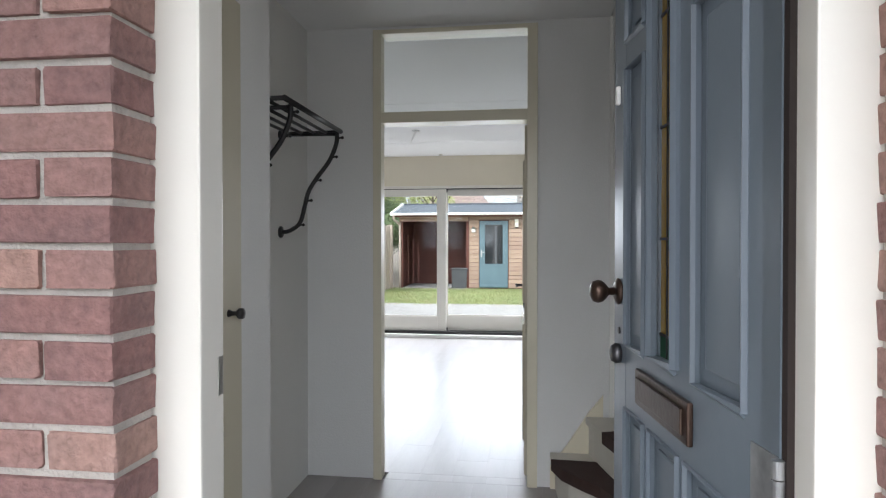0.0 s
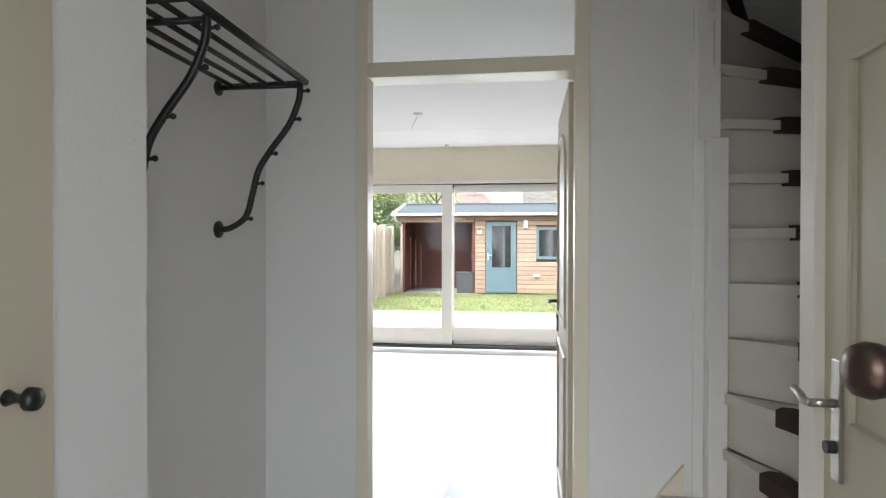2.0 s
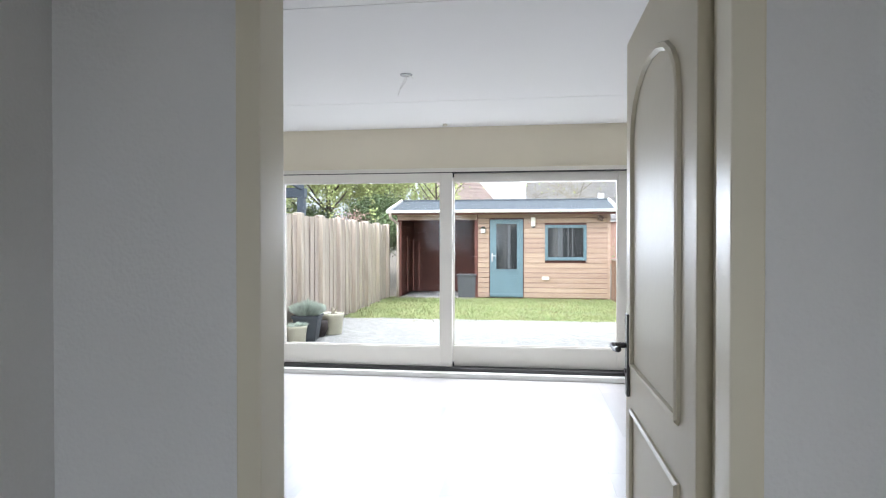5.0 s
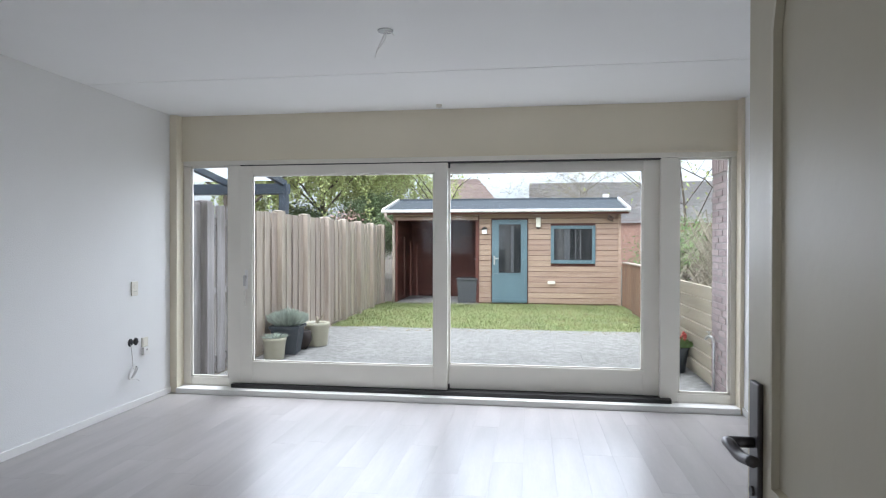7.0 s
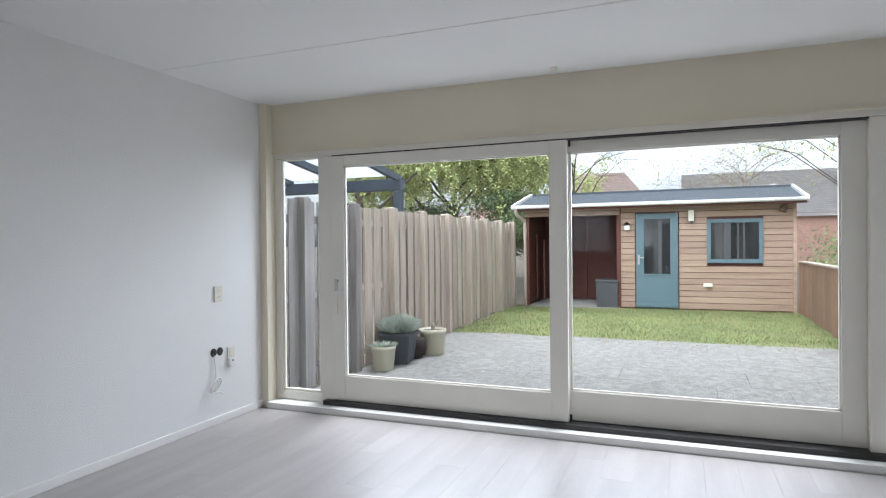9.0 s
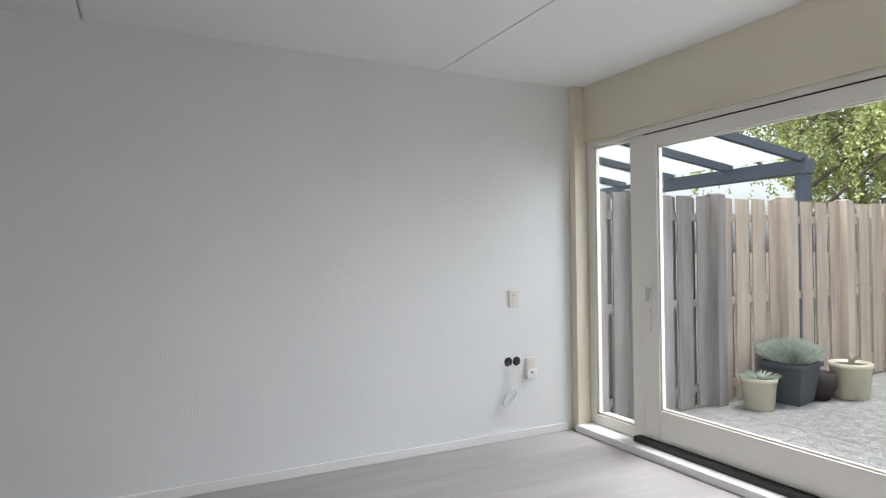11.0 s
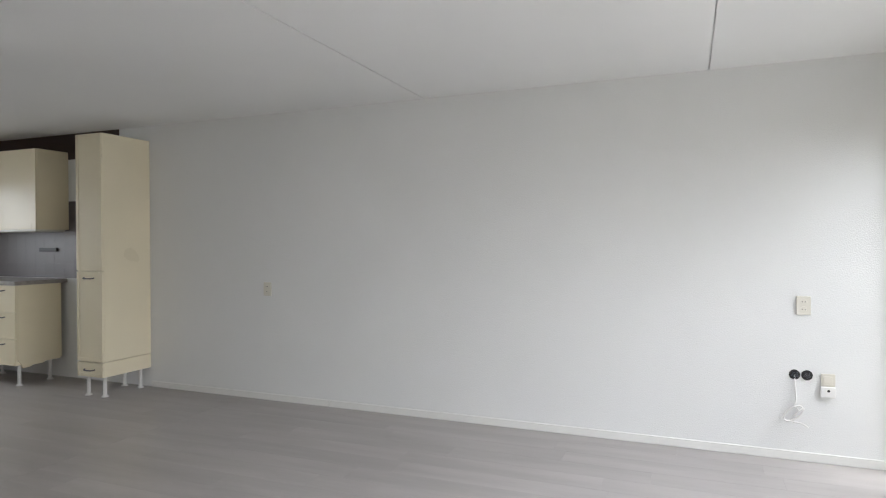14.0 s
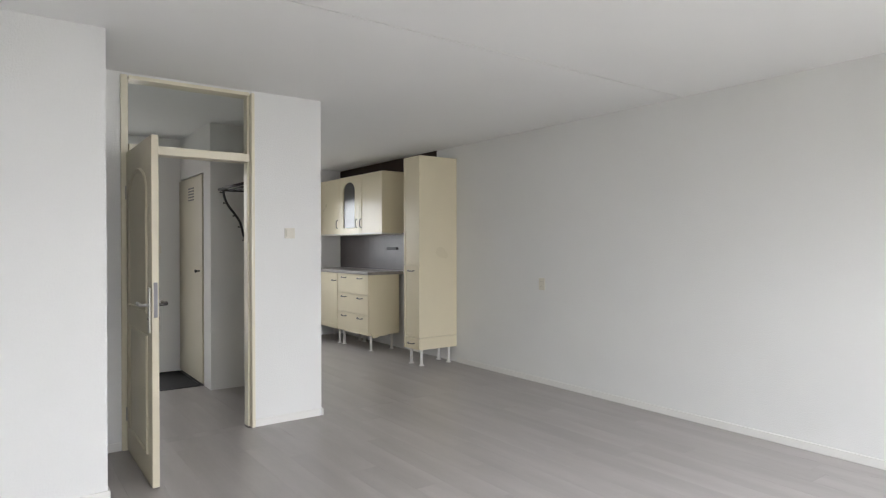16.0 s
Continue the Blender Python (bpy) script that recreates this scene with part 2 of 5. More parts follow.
# ---- building helpers ----
def bx(bm, x0, y0, z0, x1, y1, z1, bev=0.0):
    v = bmesh.ops.create_cube(bm, size=1.0)["verts"]
    bmesh.ops.scale(bm, vec=(abs(x1 - x0), abs(y1 - y0), abs(z1 - z0)), verts=v)
    bmesh.ops.translate(bm, vec=((x0 + x1) / 2, (y0 + y1) / 2, (z0 + z1) / 2), verts=v)
    if bev:
        es = list({e for a in v for e in a.link_edges})
        bmesh.ops.bevel(bm, geom=es, offset=bev, segments=2, affect="EDGES", profile=0.6)
    return bm


def box(x0, y0, z0, x1, y1, z1, bev=0.0):
    return bx(bmesh.new(), x0, y0, z0, x1, y1, z1, bev)


def cyl(bm, p, q, r0, r1=None, seg=16):
    p, q = Vector(p), Vector(q)
    r1 = r0 if r1 is None else r1
    v = bmesh.ops.create_cone(bm, cap_ends=True, segments=seg, radius1=r0, radius2=r1, depth=(q - p).length)["verts"]
    m = Matrix.Translation((p + q) / 2) @ (q - p).to_track_quat("Z", "Y").to_matrix().to_4x4()
    bmesh.ops.transform(bm, matrix=m, verts=v)
    return bm


def tube(bm, pts, r, seg=10, caps=True):
    pts = [Vector(p) for p in pts]
    rings = []
    for i, p in enumerate(pts):
        d = (pts[min(i + 1, len(pts) - 1)] - pts[max(i - 1, 0)]).normalized()
        u = d.orthogonal().normalized() if not rings else (uprev - d * uprev.dot(d)).normalized()
        uprev = u
        w = d.cross(u)
        rr = r[i] if isinstance(r, (list, tuple)) else r
        rings.append([bm.verts.new(p + (u * math.cos(a) + w * math.sin(a)) * rr) for a in (2 * math.pi * k / seg for k in range(seg))])
    for a, b in zip(rings, rings[1:]):
        for k in range(seg):
            bm.faces.new((a[k], a[(k + 1) % seg], b[(k + 1) % seg], b[k]))
    if caps:
        bm.faces.new(list(reversed(rings[0]))); bm.faces.new(rings[-1])
    return bm


def lathe(bm, prof, c=(0, 0, 0), seg=28, axis="z"):
    rings = []
    for r, h in prof:
        ring = []
        for k in range(seg):
            a = 2 * math.pi * k / seg
            x, y, z = r * math.cos(a), r * math.sin(a), h
            if axis == "y":
                x, y, z = x, h, y
            if axis == "x":
                x, y, z = h, x, y
            ring.append(bm.verts.new((c[0] + x, c[1] + y, c[2] + z)))
        rings.append(ring)
    for a, b in zip(rings, rings[1:]):
        for k in range(seg):
            bm.faces.new((a[k], a[(k + 1) % seg], b[(k + 1) % seg], b[k]))
    bm.faces.new(list(reversed(rings[0]))); bm.faces.new(rings[-1])
    bmesh.ops.recalc_face_normals(bm, faces=bm.faces)
    return bm


def prism(bm, poly, z0, z1):
    a = [bm.verts.new((x, y, z0)) for x, y in poly]
    b = [bm.verts.new((x, y, z1)) for x, y in poly]
    n = len(poly)
    bm.faces.new(list(reversed(a))); bm.faces.new(b)
    for i in range(n):
        bm.faces.new((a[i], a[(i + 1) % n], b[(i + 1) % n], b[i]))
    bmesh.ops.recalc_face_normals(bm, faces=bm.faces)
    return bm


def smooth_pts(pts, n=6):
    out = []
    P = [Vector(p) for p in pts]
    for i in range(len(P) - 1):
        a, b, c, d = P[max(i - 1, 0)], P[i], P[i + 1], P[min(i + 2, len(P) - 1)]
        for k in range(n):
            t = k / n
            out.append(0.5 * ((2 * b) + (c - a) * t + (2 * a - 5 * b + 4 * c - d) * t * t + (3 * b - a - 3 * c + d) * t ** 3))
    return out + [P[-1]]


def mesh_of(name, bm, material, smooth=False):
    me = bpy.data.meshes.new(name)
    bm.to_mesh(me)
    bm.free()
    for m in (material if isinstance(material, (list, tuple)) else [material]):
        me.materials.append(m)
    if smooth:
        for p in me.polygons:
            p.use_smooth = True
    return me


def part(name, bm, material, parent, label="", smooth=False, kind=""):
    o = new(name, mesh_of(name, bm, material, smooth))
    o.parent = parent
    return tagged(o, label, kind=kind)


def piece(name, me, parent, m):
    o = new(name, me)
    o.parent = parent
    o.matrix_basis = m
    return o


def thing(name, x, y, z, rz, label, category, group=""):
    e = new(name)
    e.empty_display_size = 0.1
    e.matrix_basis = pose(x, y, z, 0, 0, rz)
    return tagged(e, label, category, group)


def solo(name, bm, material, label, category, group="", smooth=False):
    return tagged(new(name, mesh_of(name, bm, material, smooth)), label, category, group)


def setting(name, bm, material, label="", smooth=False):
    return tagged(new(name, mesh_of(name, bm, material, smooth)), label, kind="structure")

# ---- plan ----
XL, XR, YF, H = -2.885, 2.14, 5.10, 2.57
YW = YF + 0.07             # face of the garden window wall
KX = -0.605                 # corner of the wall beside the kitchen
HX = -0.455                 # hall niche wall
BX, BY = 1.055, 0.97        # corner of the stair enclosure in the living room

# ---- structure ----
floor = setting("floor", bx(bx(box(XL - 0.1, -4.2, -0.14, XR + 0.1, -2.66, -0.012), XL - 0.1, -2.66, -0.14, XR + 0.1, 0.0, -0.012),
                            XL - 0.1, 0.0, -0.14, XR + 0.1, 5.06, -0.012), M_floorbase, "grey laminate floor through hall, kitchen and living room")

bm = bmesh.new()
for y0, y1 in ((-4.2, 1.9015), (1.9105, 4.0015), (4.0105, YW)):
    bx(bm, XL - 0.1, y0, H, BX if y1 < 1.95 else XR + 0.1, y1 if y0 > -4 else -0.0, H + 0.02)
    if y0 < -4:
        bx(bm, XL - 0.1, 0.0, H, BX, BY, H + 0.02)
        bx(bm, XL - 0.1, BY, H, XR + 0.1, y1, H + 0.02)
        bx(bm, BX, -2.66, H, XR + 0.1, -0.94, H + 0.02)
bx(bm, XL - 0.1, -4.2, H + 0.02, BX, YF + 0.3, H + 0.2)
bx(bm, BX, BY, H + 0.02, XR + 0.1, YF + 0.3, H + 0.2)
bx(bm, BX, -2.66, H + 0.02, XR + 0.1, -0.94, H + 0.2)
bx(bm, BX, -0.94, H, 1.25, 0.0, H + 0.2)
setting("ceiling", bm, M_ceil, "white painted concrete ceiling with plank joints")

setting("wall_left", bx(box(XL - 0.25, -4.2, -0.3, XL, YW + 0.05, H + 0.2), XL - 0.25, YW + 0.05, 2.7, XL, YF + 0.28, H + 0.2), M_wall, "white plastered party wall")
setting("wall_right", bx(box(XR, BY, -0.3, XR + 0.25, YF + 0.28, H + 0.2), XR, -2.66, -0.3, XR + 0.25, BY, 5.0), M_wall, "white plastered party wall")
# wall between hall and living room: doorway with fanlight up to the ceiling
bm = box(KX, 0.0, 0, -0.05, 0.1, H)
bx(bm, 0.86, 0.0, 0, BX, 0.1, H)
bx(bm, BX, 0.0, 0, 1.285, 0.1, H)
bx(bm, -0.05, 0.0, 2.545, 0.86, 0.1, H)
setting("wall_door", bm, M_wall, "white wall beside the hall door")
# stair enclosure
bm = box(BX, BY - 0.08, 0, XR, BY, H + 0.2)
bx(bm, BX, 0.1, 0, BX + 0.08, BY - 0.08, H + 0.2)
bx(bm, BX, -0.94, H + 0.2, XR, -0.86, 5.0)
bx(bm, BX, BY - 0.08, H + 0.2, XR, BY, 5.0)
bx(bm, BX - 0.08, -0.94, H + 0.2, BX, BY, 5.0)
bx(bm, BX - 0.08, -0.94, 5.0, XR, BY, 5.1)
setting("wall_stairs", bm, M_wall, "white stair enclosure wall")
setting("wall_partition", bx(box(KX, -1.33, 0, HX, 0.0, H), KX, -4.2, 0, KX + 0.09, -1.33, H), M_hall, "white partition between hall and kitchen")
# meter cupboard block in the hall
bm = box(KX + 0.09, -1.40, 0, -0.115, -1.315, H)
bx(bm, -0.19, -1.56, 0, -0.115, -1.40, H)
bx(bm, -0.19, -2.49, 2.12, -0.115, -1.56, H)
bx(bm, KX + 0.09, -2.49, 0, KX + 0.1, -1.41, H)
setting("wall_cupboard", bm, M_hall, "white wall round the meter cupboard")
# hall front wall with the front doorway
bm = box(KX, -2.56, 0, 0.225, -2.49, H)
bx(bm, 1.245, -2.56, 0, XR, -2.49, H)
bx(bm, 0.225, -2.56, 2.3, 1.245, -2.49, H)
setting("wall_front", bm, M_hall, "white inner face of the front wall")
# lavatory wall on the stair side
bm = box(1.25, -0.94, 0, 1.35, -0.905, H)
bx(bm, 1.35, -0.94, 0, XR, -0.86, H + 0.2)
bx(bm, 1.25, -2.49, 0, 1.35, -1.93, H)
bx(bm, 1.25, -1.93, 2.1, 1.35, -0.94, H)
bx(bm, 1.9, -2.49, 0, 1.95, -0.94, H)
setting("wall_lavatory", bm, M_hall, "white hall wall with a lavatory door")
# kitchen end wall
bm = box(XL, -4.2, -0.3, KX, -4.1, 1.1)
bx(bm, XL, -4.2, 2.15, KX, -4.1, H + 0.2)
bx(bm, XL, -4.2, 1.1, -2.22, -4.1, 2.15)
bx(bm, -0.88, -4.2, 1.1, KX, -4.1, 2.15)
setting("wall_kitchen", bm, M_wall, "plain kitchen end wall with a front window")
kw = thing("window_2", 0, 0, 0, 0, "white framed kitchen window in the front wall", "window")
kw["kind"] = "structure"
for q in ((-2.22, 1.1, -2.16, 2.15), (-0.94, 1.1, -0.88, 2.15), (-2.16, 1.1, -0.94, 1.16), (-2.16, 2.09, -0.94, 2.15)):
    part("frame_bar", box(q[0], -4.19, q[1], q[2], -4.14, q[3], 0.003), M_frame, kw)
g = part("pane", box(-2.16, -4.168, 1.16, -0.94, -4.162, 2.09), M_glass, kw)
g.visible_shadow = False
# facade to the garden: lintel, side jambs
bm = box(XL, YW, 2.155, XR, YF + 0.28, H + 0.2)
bx(bm, XL, YW + 0.0, -0.3, XL + 0.06, YW + 0.09, 2.155)
bx(bm, XR - 0.02, YW + 0.0, -0.3, XR, YF + 0.28, 2.155)
bx(bm, XL + 0.07, YW - 0.012, 2.15, XR - 0.03, YW, 2.165)
setting("wall_garden", bm, M_beige, "cream painted boarding over the sliding doors")
setting("trim", box(XL, YF - 0.02, 0.0, XL + 0.07, YW + 0.028, H - 0.001, 0.003), M_beige, "cream painted corner board")
setting("trim", box(XR - 0.03, YF - 0.02, 0.0, XR, YW + 0.028, H - 0.001, 0.003), M_beige, "cream painted corner board")
setting("roof_slab", box(XL - 0.25, -4.2, H + 0.22, BX - 0.1, YF + 0.28, H + 0.4), M_ceil, "upper floor slab")

# skirting boards
def skirting(name, x0, y0, x1, y1):
    bm = box(min(x0, x1), min(y0, y1), 0.0, max(x0, x1), max(y0, y1), 0.058, 0.004)
    return setting(name, bm, M_white, "white painted skirting board")


for a in ((XL, -1.03, XL + 0.014, 1.011), (XL, 1.015, XL + 0.014, YF - 0.02), (KX + 0.014, 0.1, -0.055, 0.113), (KX - 0.013, -4.0, KX, 0.113),
          (0.865, 0.1, BX, 0.112), (BX - 0.012, 0.113, BX, BY), (BX - 0.012, BY, XR - 0.014, BY + 0.013), (XR - 0.014, BY, XR, YF - 0.02)):
    skirting("baseboard", *a)

# ---- garden facade frame ----
wf = thing("window_1", 0, 0, 0, 0, "white timber sliding door front with two narrow sidelights", "window")
wf["kind"] = "structure"
Y0, Y1 = YW + 0.03, YW + 0.15
part("head_gap", box(-2.25, YW + 0.03, 2.102, 1.51, YW + 0.14, 2.112), M_black, wf, "dark gap over the sliding doors")
part("head_rail", box(XL + 0.06, Y0 - 0.008, 2.112, XR - 0.02, Y1, 2.155, 0.004), M_frame, wf)
for a, b in ((XL + 0.06, -2.753), (-2.366, -2.25), (1.51, 1.652), (2.07, XR - 0.02)):
    part("post", box(a, Y0, 0.05, b, Y0 + 0.06 if a < -2.5 or a > 2 else Y1, 2.11, 0.004), M_frame, wf)
part("sill", bx(box(XL + 0.071, YF - 0.045, 0.0, XR - 0.031, YW + 0.2, 0.05, 0.005), XL + 0.06, YW + 0.2, -0.2, XR - 0.02, YW + 0.26, 0.03), M_white, wf)
part("track", box(-2.317, YW - 0.03, 0.05, 1.592, YW + 0.13, 0.085, 0.003), M_black, wf, "black sliding track")
for i, (a, b) in enumerate(((-2.753, -2.366), (1.652, 2.07))):
    part("bottom_rail", box(a, Y0, 0.05, b, Y1, 0.125, 0.004), M_frame, wf)
    bm = bmesh.new()
    for q in ((a, 0.125, a + 0.018, 2.11), (b - 0.018, 0.125, b, 2.11), (a, 0.125, b, 0.143), (a, 2.092, b, 2.11)):
        bx(bm, q[0], Y0 + 0.012, q[1], q[2], Y0 + 0.03, q[3])
    part("glazing_bead", bm, M_frame, wf)
    g = part("pane", box(a, Y0 + 0.032, 0.125, b, Y0 + 0.038, 2.11), M_glass, wf)
    g.visible_shadow = False


def sliding_leaf(x0, x1, y, gx0, gx1, gz0, gz1, label, handle):
    d = thing("sliding_door", 0, 0, 0, 0, label, "sliding door", "sliding doors to the garden")
    z0, z1, t = 0.088, 2.102, 0.055
    part("stile", box(x0, y, z0, gx0, y + t, z1, 0.004), M_frame, d)
    part("stile", box(gx1, y, z0, x1, y + t, z1, 0.004), M_frame, d)
    part("bottom_rail", box(gx0, y + 0.001, z0, gx1, y + t - 0.001, gz0, 0.004), M_frame, d)
    part("top_rail", box(gx0, y + 0.001, gz1, gx1, y + t - 0.001, z1, 0.004), M_frame, d)
    bm = bmesh.new()
    for q in ((gx0, gz0, gx0 + 0.012, gz1), (gx1 - 0.012, gz0, gx1, gz1), (gx0, gz0, gx1, gz0 + 0.012), (gx0, gz1 - 0.012, gx1, gz1)):
        bx(bm, q[0], y + 0.014, q[1], q[2], y + 0.03, q[3])
    part("glazing_bead", bm, M_frame, d)
    g = part("pane", box(gx0, y + 0.03, gz0, gx1, y + 0.036, gz1), M_glass, d)
    g.visible_shadow = False
    if handle:
        hp = part("handle_plate", box(-2.2, y - 0.006, 0.96, -2.172, y, 1.14, 0.003), M_white, d, "white handle plate")
        bm = box(-2.196, y - 0.035, 1.06, -2.18, y - 0.006, 1.085, 0.003)
        bx(bm, -2.198, y - 0.045, 0.99, -2.176, y - 0.03, 1.09, 0.005)
        part("lever", bm, M_steel, hp, "steel lever")
        part("pull", box(-2.205, y - 0.02, 0.80, -2.192, y, 0.955, 0.004), M_frame, d)
    return d


sliding_leaf(-2.25, -0.305, YW + 0.02, -2.13, -0.425, 0.29, 2.015, "white timber sliding door with a large pane and lever", True)
sliding_leaf(-0.40, 1.51, YW + 0.085, -0.30, 1.375, 0.30, 2.02, "white timber sliding door with a large pane", False)
bm = box(-0.308, YW + 0.075, 2.06, -0.29, YW + 0.085, 2.108)
bx(bm, -0.308, YW + 0.075, 0.09, -0.29, YW + 0.085, 0.13)
part("stop", bm, M_black, wf, "black door stops")

# ---- hall door to the living room ----
df = thing("door_1", 0, 0, 0, 0, "cream door frame with a clear fanlight up to the ceiling", "door frame")
df["kind"] = "structure"
part("jamb", bx(box(-0.062, -0.022, 0, -0.014, 0.06, 2.55, 0.003), -0.052, 0.06, 0, -0.028, 0.122, 2.55, 0.003), M_cream, df)
part("jamb", bx(box(0.805, -0.022, 0, 0.86, 0.06, 2.55, 0.003), 0.818, 0.06, 0, 0.86, 0.122, 2.55, 0.003), M_cream, df)
part("transom", box(-0.014, -0.018, 2.025, 0.81, 0.118, 2.085, 0.004), M_cream, df)
part("head", box(-0.014, -0.018, 2.525, 0.81, 0.118, 2.55, 0.003), M_cream, df)
g = part("pane", box(-0.014, 0.045, 2.085, 0.806, 0.05, 2.525), M_glass, df)
g.visible_shadow = False
part("threshold", box(0.0, 0.0, -0.012, 0.81, 0.1, -0.002), M_floorbase, df)


def frame_strip(bm, pts, y, w=0.012, h=0.006, closed=True):
    """A raised moulding that follows a closed line on a door's face."""
    P = [Vector((a, y, b)) for a, b in pts]
    if closed:
        P.append(P[0])
    tube(bm, P, w, 6)
    return bm


def panel_line(x0, z0, x1, z1, arch=0.0, n=10):
    pts = [(x0, z0), (x1, z0), (x1, z1 - arch)]
    if arch:
        for k in range(1, n):
            a = math.pi * k / n
            pts.append(((x0 + x1) / 2 + (x1 - x0) / 2 * math.cos(a), z1 - arch + arch * math.sin(a)))
    pts.append((x0, z1 - arch))
    return pts


def lever_set(parent, x, z, side, material, flip=1):
    """Lever handle with a long plate on the face y = side."""
    s = 1 if side > 0 else -1
    pl = part("handle_plate", box(x - 0.02, side, z - 0.13, x + 0.02, side + s * 0.009, z + 0.13, 0.003), material, parent)
    bm = bmesh.new()
    cyl(bm, (x, side, z + 0.03), (x, side + s * 0.05, z + 0.03), 0.009)
    tube(bm, smooth_pts([(x, side + s * 0.05, z + 0.03), (x - flip * 0.03, side + s * 0.055, z + 0.036), (x - flip * 0.07, side + s * 0.052, z + 0.03),
                         (x - flip * 0.115, side + s * 0.048, z + 0.036)], 4), 0.009, 8)
    part("lever", bm, material, pl, smooth=True)
    bm = bmesh.new()
    cyl(bm, (x, side + s * 0.008, z - 0.05), (x, side + s * 0.013, z - 0.05), 0.008)
    part("key_rose", bm, M_black, pl)


leaf = thing("hall_door", 0.828, 0.126, 0.0, 89.9, "cream panelled inner door standing open with steel levers", "door")
part("door_leaf", box(0.0, 0.0, 0.012, 0.838, 0.038, 2.02, 0.003), M_creamdoor, leaf)
for yy in (0.038, 0.0):
    bm = bmesh.new()
    frame_strip(bm, panel_line(0.13, 1.0, 0.71, 1.86, 0.16), yy)
    frame_strip(bm, panel_line(0.13, 0.18, 0.71, 0.86), yy)
    part("panel_moulding", bm, M_creamdoor, leaf)
for yy in (0.038, 0.0):
    lever_set(leaf, 0.785, 1.02, yy, M_dsteel if yy else M_steel)
for zz in (0.25, 1.75):
    bm = bmesh.new()
    cyl(bm, (-0.006, 0.0, zz - 0.045), (-0.006, 0.0, zz + 0.045), 0.008)
    part("hinge", bm, M_steel, leaf)
part("latch_plate", box(0.8375, 0.01, 0.98, 0.8395, 0.03, 1.18), M_dsteel, leaf)

# ---- front door and its frame ----
ff = thing("door_2", 0, 0, 0, 0, "white painted front door frame in red brickwork", "door frame")
ff["kind"] = "structure"
part("jamb", box(0.225, -2.56, 0, 0.315, -2.49, 2.3, 0.004), M_frame, ff)
part("jamb", box(1.155, -2.56, 0, 1.245, -2.49, 2.3, 0.004), M_frame, ff)
part("head", box(0.315, -2.56, 2.22, 1.155, -2.49, 2.3, 0.004), M_frame, ff)
part("threshold", box(0.225, -2.6, -0.1, 1.245, -2.48, 0.015, 0.005), M_roof, ff)
bm = box(0.306, -2.51, 1.115, 0.3165, -2.495, 1.175, 0.001)
part("strike_plate", bm, M_steel, ff)

fd = thing("front_door", 1.14, -2.49, 0.0, 97.2, "grey-blue panelled front door standing open with leaded glass", "door")
W = 0.84
bm = bmesh.new()
T0, T1 = -0.05, 0.0
gx0, gz0, gx1, gz1 = 0.38, 1.095, 0.525, 2.08
for x0, z0, x1, z1 in ((0.0, 0.02, 0.10, 2.2), (0.735, 0.02, W, 2.2), (0.30, 1.085, gx0, 2.2), (gx1, 1.085, 0.59, 2.2)):
    bx(bm, x0, T0, z0, x1, T1, z1)
for x0, z0, x1, z1 in ((0.10, 0.02, 0.735, 0.2), (0.10, 0.92, 0.735, 1.085), (0.10, 2.08, 0.30, 2.2), (0.59, 2.08, 0.735, 2.2), (gx0, 2.08, gx1, 2.2), (gx0, 1.085, gx1, gz0),
                       (0.335, 0.2, 0.375, 0.92), (0.55, 0.2, 0.59, 0.92), (0.59, 1.80, 0.735, 1.87), (0.10, 1.80, 0.30, 1.87)):
    bx(bm, x0, T0 + 0.0005, z0, x1, T1 - 0.0005, z1)
bmesh.ops.remove_doubles(bm, verts=bm.verts, dist=0.0001)
part("door_frame", bm, M_blue, fd)
cells = ((0.10, 1.085, 0.30, 1.80), (0.59, 1.085, 0.735, 1.80), (0.10, 1.87, 0.30, 2.08), (0.59, 1.87, 0.735, 2.08),
         (0.10, 0.2, 0.335, 0.92), (0.375, 0.2, 0.55, 0.92), (0.59, 0.2, 0.735, 0.92))
for x0, z0, x1, z1 in cells:
    bm = box(x0, -0.036, z0, x1, -0.014, z1)
    m = 0.032
    bx(bm, x0 + m, -0.016, z0 + m, x1 - m, -0.008, z1 - m, 0.005)
    part("panel", bm, M_blue, fd)
    bm = bmesh.new()
    frame_strip(bm, panel_line(x0, z0, x1, z1), -0.002, 0.010)
    part("moulding", bm, M_blue, fd)
bm = bmesh.new()
frame_strip(bm, panel_line(gx0, gz0, gx1, gz1), 0.004, 0.014)
part("moulding", bm, M_blue, fd)
bm = bmesh.new()
for u in (0.30, 0.70):
    bx(bm, gx0 + u * (gx1 - gx0) - 0.002, -0.024, gz0, gx0 + u * (gx1 - gx0) + 0.002, -0.014, gz1)
for z in (1.145, 1.36, 1.61, 1.86, 1.98):
    bx(bm, gx0, -0.0235, z - 0.003, gx1, -0.0145, z + 0.003)
xm = (gx0 + gx1) / 2
for z in (1.36, 1.61, 1.86):
    for sx, sz in ((1, 1), (1, -1), (-1, 1), (-1, -1)):
        tube(bm, [(xm + sx * 0.03, -0.02, z), (xm, -0.02, z + sz * 0.09)], 0.004, 6)
tube(bm, [(xm, -0.02, gz0), (xm, -0.02, gz1)], 0.003, 6)
part("lead_came", bm, M_black, fd, "black lead strips")
am = part("glass_pane", box(gx0, -0.021, gz0, gx1, -0.018, gz1), M_amber, fd, "amber textured glass")
am.visible_shadow = False
